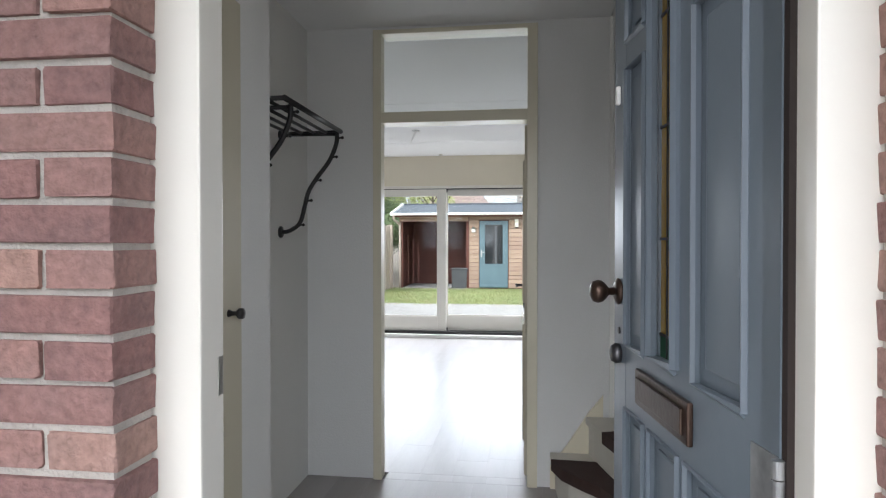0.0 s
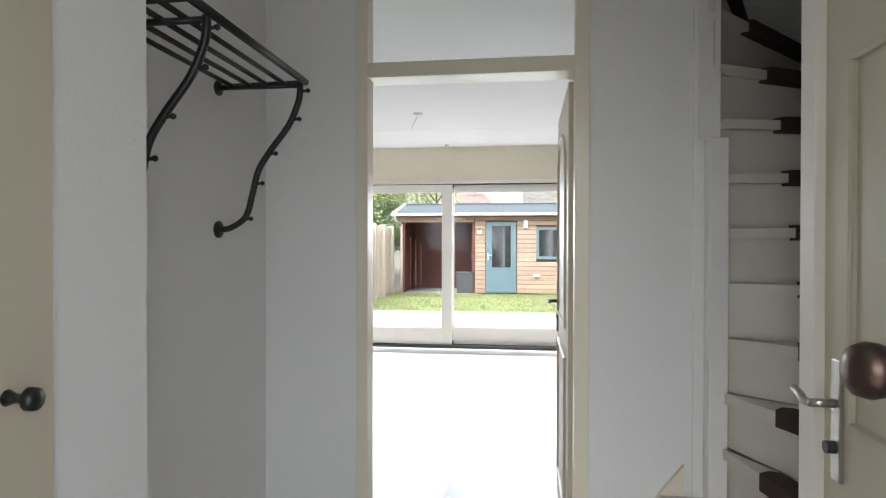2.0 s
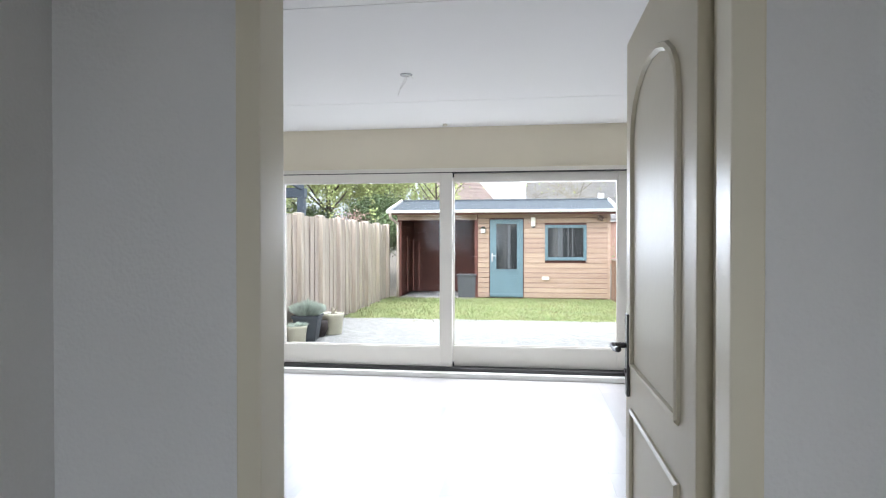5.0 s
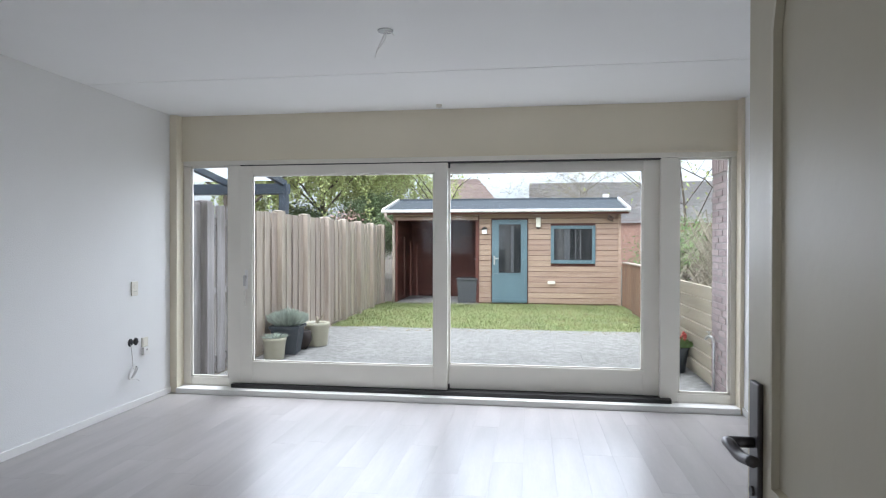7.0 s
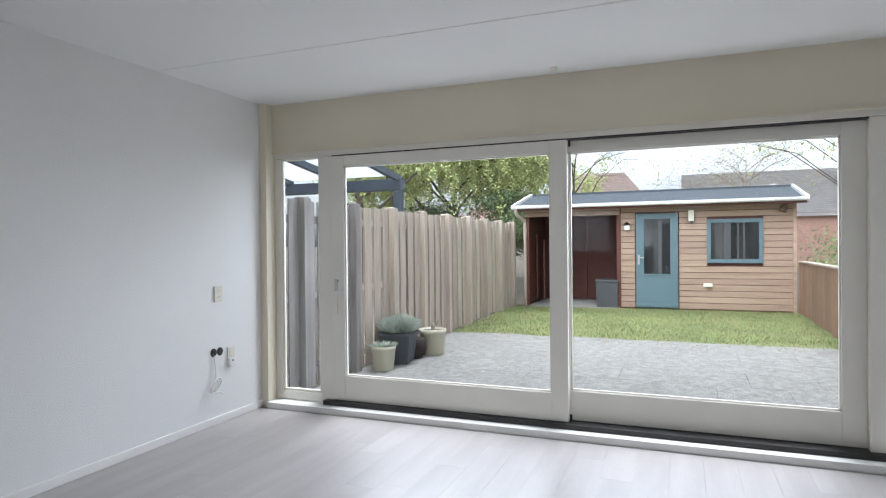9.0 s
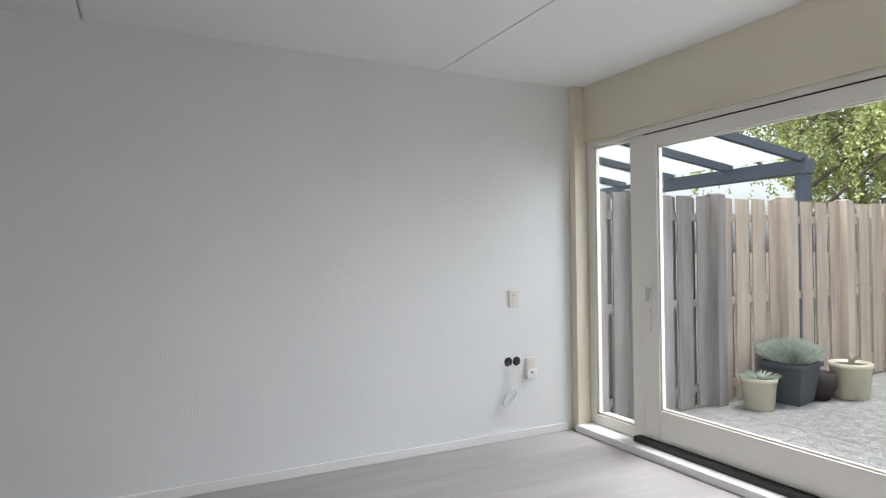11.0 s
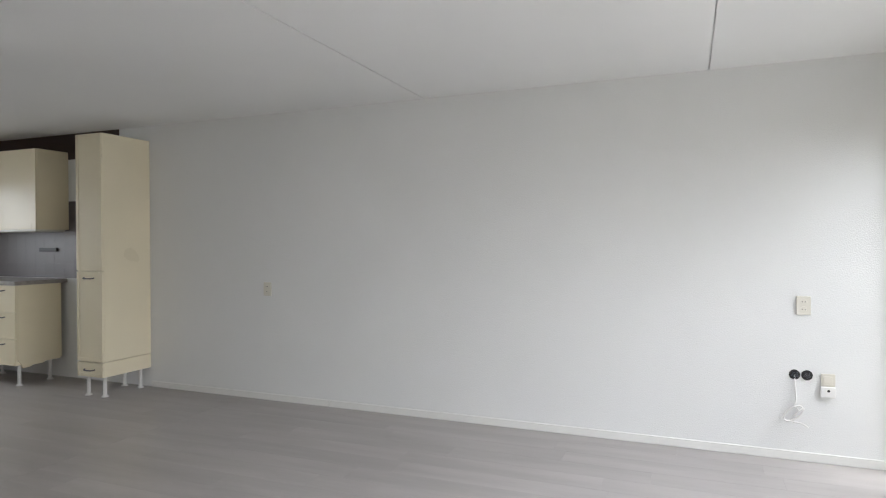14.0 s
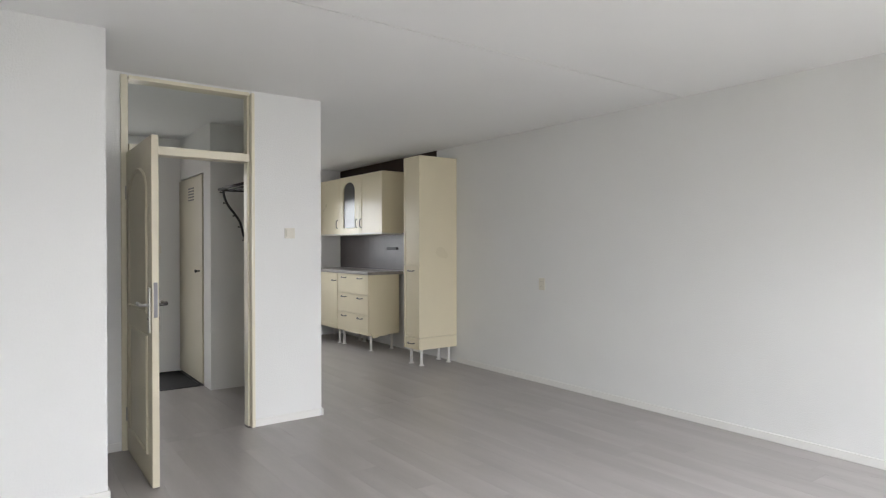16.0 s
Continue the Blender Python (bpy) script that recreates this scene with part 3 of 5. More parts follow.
for z in (1.36, 1.61, 1.86):
    bm = bmesh.new()
    v = [bm.verts.new(p) for p in ((xm - 0.03, -0.0165, z), (xm, -0.0165, z - 0.09), (xm + 0.03, -0.0165, z), (xm, -0.0165, z + 0.09))]
    bm.faces.new(v)
    bmesh.ops.solidify(bm, geom=bm.faces[:], thickness=0.001)
    part("diamond_pane", bm, M_greengl, fd, "green diamond glass")
for z0, z1 in ((gz0, 1.145), (1.98, 2.08)):
    part("border_pane", box(gx0, -0.0172, z0, gx1, -0.0165, z1), M_greengl, fd)
ms = part("mail_slot", box(0.297, 0.0, 0.963, 0.62, 0.012, 1.048, 0.004), M_bronze, fd, "brown bronze mail slot")
part("flap", box(0.318, 0.012, 0.98, 0.6, 0.018, 1.031, 0.003), M_bronze, ms)
kx = 0.79
kn = part("knob_rose", lathe(bmesh.new(), ((0.001, 0.0), (0.034, 0.0), (0.036, 0.006), (0.026, 0.012), (0.018, 0.014), (0.001, 0.014)), (kx, 0, 1.22), axis="y"), M_bronze, fd, smooth=True)
part("knob", lathe(bmesh.new(), ((0.001, 0.01), (0.011, 0.01), (0.01, 0.03), (0.02, 0.038), (0.029, 0.048), (0.031, 0.06), (0.027, 0.072), (0.014, 0.079), (0.001, 0.08)),
                   (kx, 0, 1.22), axis="y"), M_bronze, kn, smooth=True)
bm = bmesh.new()
cyl(bm, (kx, 0, 1.115), (kx, 0.003, 1.115), 0.009)
part("keyhole", bm, M_black, fd)
part("lock", lathe(bmesh.new(), ((0.001, 0.0), (0.026, 0.0), (0.027, 0.012), (0.021, 0.022), (0.012, 0.024), (0.001, 0.024)), (kx, 0, 1.053), axis="y"), M_dsteel, fd, smooth=True)
part("latch_knob", box(kx - 0.009, 0.0, 1.72, kx + 0.009, 0.012, 1.77, 0.005), M_white, fd, "white night latch knob")
part("weather_strip", box(-0.014, -0.05, 0.02, 0.0, -0.003, 2.2), M_void, fd, "dark brown weather strip")
for zz in (0.3, 0.98, 1.95):
    hg = part("hinge", box(0.004, 0.0, zz - 0.07, 0.075, 0.0035, zz + 0.07, 0.001), M_galv, fd, "galvanised steel hinge")
    bm = bmesh.new()
    for k in range(5):
        cyl(bm, (-0.004, 0.004, zz - 0.07 + k * 0.028), (-0.004, 0.004, zz - 0.044 + k * 0.028), 0.009)
    part("knuckle", bm, M_galv, hg)

# ---- meter cupboard door ----
cd = thing("cupboard_door", -0.1, -1.57, 0, 0, "plain cream cupboard door, closed, with a black knob", "door")
part("door_leaf", box(-0.03, -0.915, 0.02, 0.0, 0.0, 2.1, 0.003), M_creamdoor, cd)
bm = lathe(bmesh.new(), ((0.001, 0.0), (0.012, 0.0), (0.007, 0.012), (0.007, 0.024), (0.017, 0.034), (0.016, 0.046), (0.001, 0.05)), (0.0, -0.085, 1.137), axis="x")
part("knob", bm, M_iron, cd, "black knob", smooth=True)
bm = bmesh.new()
for k in range(5):
    bx(bm, 0.0, -0.5, 1.86 + k * 0.03, 0.006, -0.3, 1.872 + k * 0.03)
part("vent_slats", bm, M_dsteel, cd)

# ---- lavatory door ----
wd = thing("lavatory_door", 1.25, -1.93, 0, 0, "cream panelled lavatory door, closed, with a long steel lever plate", "door")
part("jamb", box(-0.016, 0.92, 0, 0.1, 0.99, 2.1, 0.004), M_frame, wd)
part("jamb", box(-0.016, 0.0, 0, 0.1, 0.05, 2.1, 0.004), M_frame, wd)
part("door_leaf", box(0.006, 0.05, 0.01, 0.044, 0.92, 2.06, 0.003), M_creamdoor, wd)
bm = bmesh.new()
for z0, z1 in ((0.2, 0.82), (1.0, 1.72)):
    P = [Vector((0.005, a, b)) for a, b in ((0.18, z0), (0.8, z0), (0.8, z1), (0.18, z1), (0.18, z0))]
    tube(bm, P, 0.012, 6)
part("panel_moulding", bm, M_creamdoor, wd)
hp = part("handle_plate", box(-0.003, 0.835, 0.87, 0.006, 0.872, 1.12, 0.003), M_steel, wd, "satin steel plate")
bm = bmesh.new()
cyl(bm, (0.0, 0.853, 1.03), (-0.05, 0.853, 1.03), 0.009)
tube(bm, smooth_pts([(-0.05, 0.853, 1.03), (-0.055, 0.87, 1.03), (-0.055, 0.89, 1.038), (-0.052, 0.925, 1.042)], 4), 0.009, 8)
part("lever", bm, M_steel, hp, smooth=True)
bm = bmesh.new()
cyl(bm, (-0.003, 0.853, 0.94), (-0.022, 0.853, 0.94), 0.013)
part("turn_knob", bm, M_dsteel, hp)

# ---- winding stairs ----
st = thing("stairs", 0, 0, 0, 0, "white painted winding stairs with dark brown carpet treads", "stairs")
NX, NY = 1.33, -0.05
RX0, RX1, RY0, RY1 = 1.2, XR - 0.002, -0.858, BY - 0.082
ANG = (-80, -68, -43, -20, -5, 5, 14, 29, 47, 66, 88)


def edge_point(deg):
    c, s = math.cos(radians(deg)), math.sin(radians(deg))
    t = min(((RX1 - NX) / c if c > 1e-4 else 99), ((RY1 - NY) / s if s > 1e-4 else 99), ((RY0 - NY) / s if s < -1e-4 else 99))
    return (NX + c * t, NY + s * t)


def wedge(a, b):
    poly = [(NX, NY), edge_point(a)]
    for cx, cy in ((RX1, RY0), (RX1, RY1)):
        d = math.degrees(math.atan2(cy - NY, cx - NX))
        if a < d < b:
            poly.append((cx, cy))
    return poly + [edge_point(b)]


def slab_line(bm, a, b, z0, z1, t):
    a, b = Vector((*a, 0)), Vector((*b, 0))
    n = Vector((-(b - a).y, (b - a).x, 0)).normalized() * t
    a, b = a + n * 1.3, b + n * 1.3
    return prism(bm, [(a.x, a.y), (b.x, b.y), (b.x + n.x, b.y + n.y), (a.x + n.x, a.y + n.y)], z0, z1)


low = (((0.93, -0.024), (0.94, -0.16), (0.985, -0.3), (1.06, -0.4), (1.15, -0.5), (1.215, -0.66), (1.245, -0.86), (1.33, -0.86), (1.33, -0.024)),
       ((1.12, -0.024), (1.135, -0.14), (1.18, -0.32), (1.245, -0.55), (1.30, -0.858), (1.42, -0.858), (1.33, -0.024)))
RISE = 0.202
for i, poly in enumerate(low):
    z = RISE * (i + 1)
    tr = part("tread", prism(bmesh.new(), poly, z - 0.035, z), M_stair, st)
    cx, cy = (1.4, -0.3)
    inner = [(x + (cx - x) * 0.06, y) for x, y in poly]
    part("riser", prism(bmesh.new(), inner, 0.0 if i == 0 else z - RISE, z - 0.035), M_stair, st)
    lo, hi = (1, 7) if i == 0 else (2, 5)
    pad = [(x - 0.012 if x < 1.25 else x, y - 0.004) for x, y in poly[lo:hi]] + [(1.3, poly[hi - 1][1]), (1.28, -0.18 if i == 0 else -0.3), (1.05 if i == 0 else 1.24, -0.17 if i == 0 else -0.3)]
    part("carpet_tread", prism(bmesh.new(), pad, z - 0.045, z + 0.012), M_carpet, tr, "dark brown carpet pad")
for i, a in enumerate(ANG[:-1]):
    z = RISE * (i + 3)
    b = ANG[i + 1] + 4
    tr = part("tread", prism(bmesh.new(), wedge(a, min(b, 96)), z - 0.035, z), M_stair, st)
    ea = edge_point(a)
    part("riser", slab_line(bmesh.new(), (NX, NY), ea, z - RISE, z - 0.035, 0.02), M_stair, st)
    d = Vector((ea[0] - NX, ea[1] - NY)).normalized()
    n = Vector((-d.y, d.x))
    r0 = 0.27 - 0.008 * i
    L = math.hypot(ea[0] - NX, ea[1] - NY) - 0.06
    q = [Vector((NX, NY)) + d * r0, Vector((NX, NY)) + d * L]
    outw = n * 0.014
    poly = [q[0] - outw + d * 0.02, q[1] - outw, q[1] + n * 0.1, q[0] + n * 0.06 + d * 0.02, q[0] + n * 0.03]
    part("carpet_tread", prism(bmesh.new(), [tuple(p) for p in poly], z - 0.045, z + 0.011), M_carpet, tr, "dark brown carpet pad")
part("newel_post", box(1.285, -0.075, 0.0, 1.352, 0.0, 1.745, 0.004), M_white, st)
part("upper_post", box(1.26, -0.03, 1.745, 1.335, 0.03, H + 0.2, 0.003), M_white, st)
part("post_trim", box(1.245, -0.012, 0.0, 1.285, 0.0, H, 0.004), M_white, st)
bm = bmesh.new()
line = ((0.93, 0.0), (1.213, 0.0), (1.213, 0.52), (1.14, 0.43), (1.02, 0.24), (0.93, 0.12))
fr_, bk_ = [[bm.verts.new((x, y, z)) for x, z in line] for y in (-0.023, -0.002)]
bm.faces.new(fr_)
bm.faces.new(list(reversed(bk_)))
for i in range(6):
    bm.faces.new((fr_[i], bk_[i], bk_[(i + 1) % 6], fr_[(i + 1) % 6]))
bmesh.ops.recalc_face_normals(bm, faces=bm.faces)
part("string", bm, M_cream, st)
bm = bmesh.new()
tube(bm, smooth_pts([(1.9, -0.835, 1.0), (2.05, -0.8, 1.3), (2.11, -0.5, 1.65), (2.11, 0.2, 2.3)], 6), 0.022, 10)
part("handrail", bm, M_carpet, st, "dark brown handrail", smooth=True)

# ---- door mat ----
mt = solo("doormat", box(-0.085, -2.47, -0.012, 1.0, -1.575, 0.008, 0.003), M_mat, "black coir doormat sunk inside the front door", "doormat")

# ---- coat rack ----
rk = thing("coat_rack", HX, -0.4, 0, 0, "black iron wall coat rack with hat shelf and pegs", "coat rack")
curve = smooth_pts([(0.006, 0, 1.404), (0.05, 0, 1.41), (0.105, 0, 1.45), (0.13, 0, 1.53), (0.152, 0, 1.61), (0.197, 0, 1.68), (0.262, 0, 1.765),
                    (0.298, 0, 1.85), (0.302, 0, 1.91)], 5)
for oy in (0.0, -0.62):
    bm = bmesh.new()
    tube(bm, [p + Vector((0, oy, 0)) for p in curve], 0.011, 10)
    br = part("bracket", bm, M_iron, rk, smooth=True)
    part("wall_disc", lathe(bmesh.new(), ((0.001, 0.0), (0.03, 0.0), (0.03, 0.008), (0.02, 0.013), (0.001, 0.014)), (0, oy, 1.404), axis="x"), M_iron, br, smooth=True)
    bm = bmesh.new()
    cyl(bm, (0.0, oy, 1.9), (0.3, oy, 1.9), 0.009, seg=10)
    ar = part("shelf_arm", bm, M_iron, rk, smooth=True)
    part("wall_disc", lathe(bmesh.new(), ((0.001, 0.0), (0.026, 0.0), (0.026, 0.008), (0.001, 0.012)), (0, oy, 1.9), axis="x"), M_iron, ar, smooth=True)
    for k in (9, 17, 24, 31, 37):
        p = curve[k] + Vector((0, oy, 0))
        bm = bmesh.new()
        cyl(bm, p, p + Vector((0.026, 0, 0.002)), 0.005, seg=8)
        bmesh.ops.create_icosphere(bm, subdivisions=1, radius=0.009, matrix=Matrix.Translation(p + Vector((0.028, 0, 0.002))))
        part("peg", bm, M_iron, br, smooth=True)
bm = bmesh.new()
tube(bm, [(0.315, 0.02, 1.915), (0.315, -0.72, 1.915)], 0.012, 10)
part("front_bar", bm, M_iron, rk, smooth=True)
for x in (0.05, 0.115, 0.18, 0.245):
    bm = bmesh.new()
    tube(bm, [(x, 0.015, 1.908), (x, -0.72, 1.908)], 0.008, 8)
    part("shelf_bar", bm, M_iron, rk, smooth=True)
for y, r in ((-0.72, 0.010), (0.018, 0.009)):
    part("end_bar", tube(bmesh.new(), [(0.02, y, 1.91), (0.315, y, 1.914)], r, 8), M_iron, rk, smooth=True)

# ---- sockets, switches ----
def socket_v(x, y, z, rz, label, name="wall_socket"):
    s = thing(name, x, y, z, rz, label, "socket", "wall sockets")
    part("plate", box(-0.041, -0.011, -0.06, 0.041, 0.0, 0.06, 0.004), M_plastic, s)
    for dz in (0.024, -0.024):
        bm = lathe(bmesh.new(), ((0.001, -0.0125), (0.02, -0.0125), (0.021, -0.0105), (0.001, -0.0105)), (0, 0, dz), 20, "y")
        i = part("insert", bm, M_plastic, s)
        bm = bmesh.new()
        for dx in (-0.008, 0.008):
            cyl(bm, (dx, -0.0128, dz), (dx, -0.0122, dz), 0.003, seg=8)
        part("pin_hole", bm, M_black, i)
    return s


socket_v(XL, 4.564, 1.0, 90, "ivory plastic double wall socket on the white wall")
socket_v(XL, 0.363, 1.0, 90, "ivory plastic wall socket on the white wall")
socket_v(XR, 4.736, 1.03, -90, "ivory plastic wall socket near the garden window")
ds = thing("data_outlet", XL, 4.70, 0.495, 90, "ivory plastic outlet stacked over a white box with a black jack", "socket")
part("plate", box(-0.04, -0.011, -0.005, 0.04, 0.0, 0.075, 0.004), M_plastic, ds)
part("insert", box(-0.026, -0.0135, 0.01, 0.026, -0.0105, 0.06, 0.003), M_plastic, ds)
bb = part("outlet_box", box(-0.041, -0.026, -0.075, 0.041, 0.0, -0.007, 0.005), M_white, ds)
bm = bmesh.new()
cyl(bm, (0, -0.0265, -0.03), (0, -0.025, -0.03), 0.008)
part("jack", bm, M_black, bb)
jb = thing("junction_box", XL, 4.55, 0.552, 90, "open wall box with dark holes and a coiled white cable", "junction box")
for dx in (-0.035, 0.035):
    bm = lathe(bmesh.new(), ((0.001, -0.003), (0.031, -0.003), (0.033, 0.0), (0.001, 0.0)), (dx, 0, 0), 20, "y")
    h = part("hole", bm, M_black if dx > 0 else M_iron, jb)
    bm = bmesh.new()
    for k in range(5):
        a = 2 * math.pi * k / 5
        tube(bm, [(dx, -0.003, 0), (dx + 0.012 * math.cos(a), -0.014, 0.012 * math.sin(a)), (dx + 0.022 * math.cos(a + 1), -0.01, 0.022 * math.sin(a + 1))], 0.003, 6)
    part("wire", bm, M_grey if dx > 0 else M_planter, h)
bm = bmesh.new()
pts = [(-0.035, -0.004, 0.0), (-0.035, -0.012, -0.06), (-0.028, -0.016, -0.14), (-0.032, -0.02, -0.2)]
for k in range(20):
    a = 2 * math.pi * k / 9
    pts.append((-0.045 + 0.048 * math.cos(a) + 0.025 * math.sin(a), -0.02 - 0.001 * k, -0.245 + 0.05 * math.sin(a) + 0.01 * math.cos(a)))
pts += [(-0.06, -0.03, -0.29), (0.0, -0.03, -0.305), (0.04, -0.03, -0.33)]
tube(bm, smooth_pts(pts, 3), 0.0042, 6)
part("cable", bm, M_white, jb, "white coiled cable", smooth=True)


def switch(x, y, z, rz, label):
    s = thing("light_switch", x, y, z, rz, label, "switch", "light switches")
    part("plate", box(-0.041, 0.0, -0.041, 0.041, 0.011, 0.041, 0.004), M_plastic, s)
    part("rocker", box(-0.029, 0.011, -0.029, 0.029, 0.0145, 0.029, 0.003), M_plastic, s)


switch(-0.335, 0.1, 1.487, 0, "ivory plastic light switch on white wall")
switch(0.13, -2.49, 1.35, 0, "ivory plastic light switch beside the front door")

# ---- ceiling outlets ----
for x, y, w in ((-0.384, 3.178, True), (-0.353, 5.0, False)):
    c = thing("ceiling_outlet", x, y, H, 0, "bare ceiling lamp outlet with loose wires" if w else "small ceiling outlet beside the lintel", "lamp outlet", "ceiling outlets")
    part("rose", lathe(bmesh.new(), ((0.001, -0.006), (0.042, -0.006), (0.045, 0.0), (0.001, 0.0)) if w else ((0.001, -0.02), (0.022, -0.02), (0.025, 0.0), (0.001, 0.0)), seg=20), M_galv if w else M_plastic, c)
    if w:
        bm = bmesh.new()
        tube(bm, smooth_pts([(0, 0, -0.005), (-0.02, 0, -0.05), (-0.045, -0.01, -0.11), (-0.06, 0, -0.15)], 4), 0.0025, 6)
        tube(bm, smooth_pts([(0.004, 0, -0.005), (0.0, 0, -0.04), (-0.03, 0.01, -0.08), (-0.04, 0, -0.10)], 4), 0.0025, 6)
        tube(bm, smooth_pts([(0.01, 0, -0.008), (0.035, 0, -0.015), (0.05, 0, -0.03)], 4), 0.0025, 6)
        part("wire", bm, M_white, c)

# ---- kitchen ----
def leg(bm, x, y, z):
    cyl(bm, (x, y, 0.0), (x, y, 0.014), 0.033, 0.026, 14)
    cyl(bm, (x, y, 0.014), (x, y, z), 0.017, 0.017, 12)
    return bm


def bar_handle(parent, x, y, z, w, vertical=False):
    bm = bmesh.new()
    if vertical:
        tube(bm, smooth_pts([(x, y, z - w / 2), (x + 0.025, y, z - w / 3), (x + 0.025, y, z + w / 3), (x, y, z + w / 2)], 4), 0.006, 8)
    else:
        tube(bm, smooth_pts([(x, y - w / 2, z), (x + 0.024, y - w / 3, z - 0.006), (x + 0.024, y + w / 3, z - 0.006), (x, y + w / 2, z)], 4), 0.006, 8)
    part("handle", bm, M_dsteel, parent, "grey metal handle", smooth=True)


def shaker(name, x, y0, y1, z0, z1, parent, rim=0.05):
    """A cabinet front in the plane x, with a raised rim round a recessed field."""
    bm = box(x, y0 + 0.002, z0 + 0.002, x + 0.014, y1 - 0.002, z1 - 0.002, 0.002)
    for q in ((y0, z0, y0 + rim, z1), (y1 - rim, z0, y1, z1), (y0 + rim, z0, y1 - rim, z0 + rim), (y0 + rim, z1 - rim, y1 - rim, z1)):
        bx(bm, x + 0.013, q[0] + 0.002, q[1] + 0.002, x + 0.02, q[2] - 0.002, q[3] - 0.002, 0.002)
    return part(name, bm, M_kitchen, parent)


FX, TY0, TY1 = -2.345, -1.38, -1.05
tc = thing("tall_cabinet", XL, TY1, 0, 0, "tall cream kitchen cabinet on white adjustable legs", "cabinet")
tc.matrix_basis = pose(0, 0, 0)
part("body", box(XL + 0.003, TY0, 0.33, FX - 0.02, TY1, 2.42, 0.002), M_kitchen, tc)
part("bottom_box", box(XL + 0.003, TY0 + 0.001, 0.19, FX - 0.02, TY1 - 0.001, 0.326, 0.002), M_kitchen, tc)
for z0, z1, hz in ((1.165, 2.42, None), (0.33, 1.16, 1.10), (0.19, 0.325, 0.26)):
    dname = "drawer" if z1 < 0.4 else "door"
    d = shaker(dname, FX - 0.02, TY0, TY1, z0, z1, tc, 0.035)
    if hz:
        bar_handle(d, FX, (TY0 + TY1) / 2, hz, 0.13)
for x in (XL + 0.08, FX - 0.07):
    for y in (TY0 + 0.06, TY1 - 0.06):
        part("leg", leg(bmesh.new(), x, y, 0.195), M_white, tc, smooth=True)

BXF, BZ0, BZ1 = -2.35, 0.21, 1.005
YB = -2.25
for i, (y0, y1) in enumerate(((YB - 0.9, YB), (-4.09, YB - 0.902))):
    b = thing("drawer_unit" if i == 0 else "base_cabinet", 0, 0, 0, 0, "wide cream kitchen drawer unit on white legs without plinth" if i == 0 else "cream kitchen base cabinet with a plain door",
              "cabinet", "kitchen base units")
    part("body", box(XL + 0.06, y0, BZ0, BXF - 0.02, y1 - 0.018, BZ1, 0.002), M_kitchen, b)
    if i == 0:
        # end panel with a bottom edge cut out between the legs
        low_edge = [(XL + 0.06, BZ0 + 0.02), (XL + 0.2, BZ0 + 0.025), (XL + 0.26, BZ0 - 0.012), (XL + 0.36, BZ0 - 0.012), (XL + 0.40, BZ0 - 0.03), (BXF - 0.07, BZ0 - 0.03), (BXF - 0.055, BZ0 + 0.02), (BXF - 0.021, BZ0 + 0.05)]
        bm = bmesh.new()
        ring = [(x, z) for x, z in low_edge] + [(BXF - 0.021, BZ1), (XL + 0.06, BZ1)]
        fa, fb = [[bm.verts.new((x, y, z)) for x, z in ring] for y in (y1 - 0.017, y1)]
        bm.faces.new(fa)
        bm.faces.new(list(reversed(fb)))
        for k in range(len(ring)):
            bm.faces.new((fa[k], fb[k], fb[(k + 1) % len(ring)], fa[(k + 1) % len(ring)]))
        bmesh.ops.recalc_face_normals(bm, faces=bm.faces)
        part("side_panel", bm, M_kitchen, b, "cream side panel with a chipped lower corner")
        for k in range(3):
            z0 = BZ0 + k * 0.265
            d = shaker("drawer", BXF - 0.02, y0, y1, z0, z0 + 0.262, b, 0.012)
            for yy in (y0 + 0.22, y1 - 0.22):
                bar_handle(d, BXF, yy, z0 + 0.215, 0.14)
    else:
        d = shaker("door", BXF - 0.02, y0, y1, BZ0, BZ1, b, 0.06)
        bar_handle(d, BXF, y1 - 0.08, 0.9, 0.13)
    for x in (XL + 0.14, BXF - 0.08):
        for y in (y0 + 0.07, y1 - 0.07):
            part("leg", leg(bmesh.new(), x, y, BZ0 + 0.002), M_white, b, smooth=True)
solo("worktop", box(XL + 0.002, -4.095, BZ1, BXF + 0.015, YB + 0.02, BZ1 + 0.04, 0.004), M_worktop, "grey speckled worktop on the cream base units", "worktop")

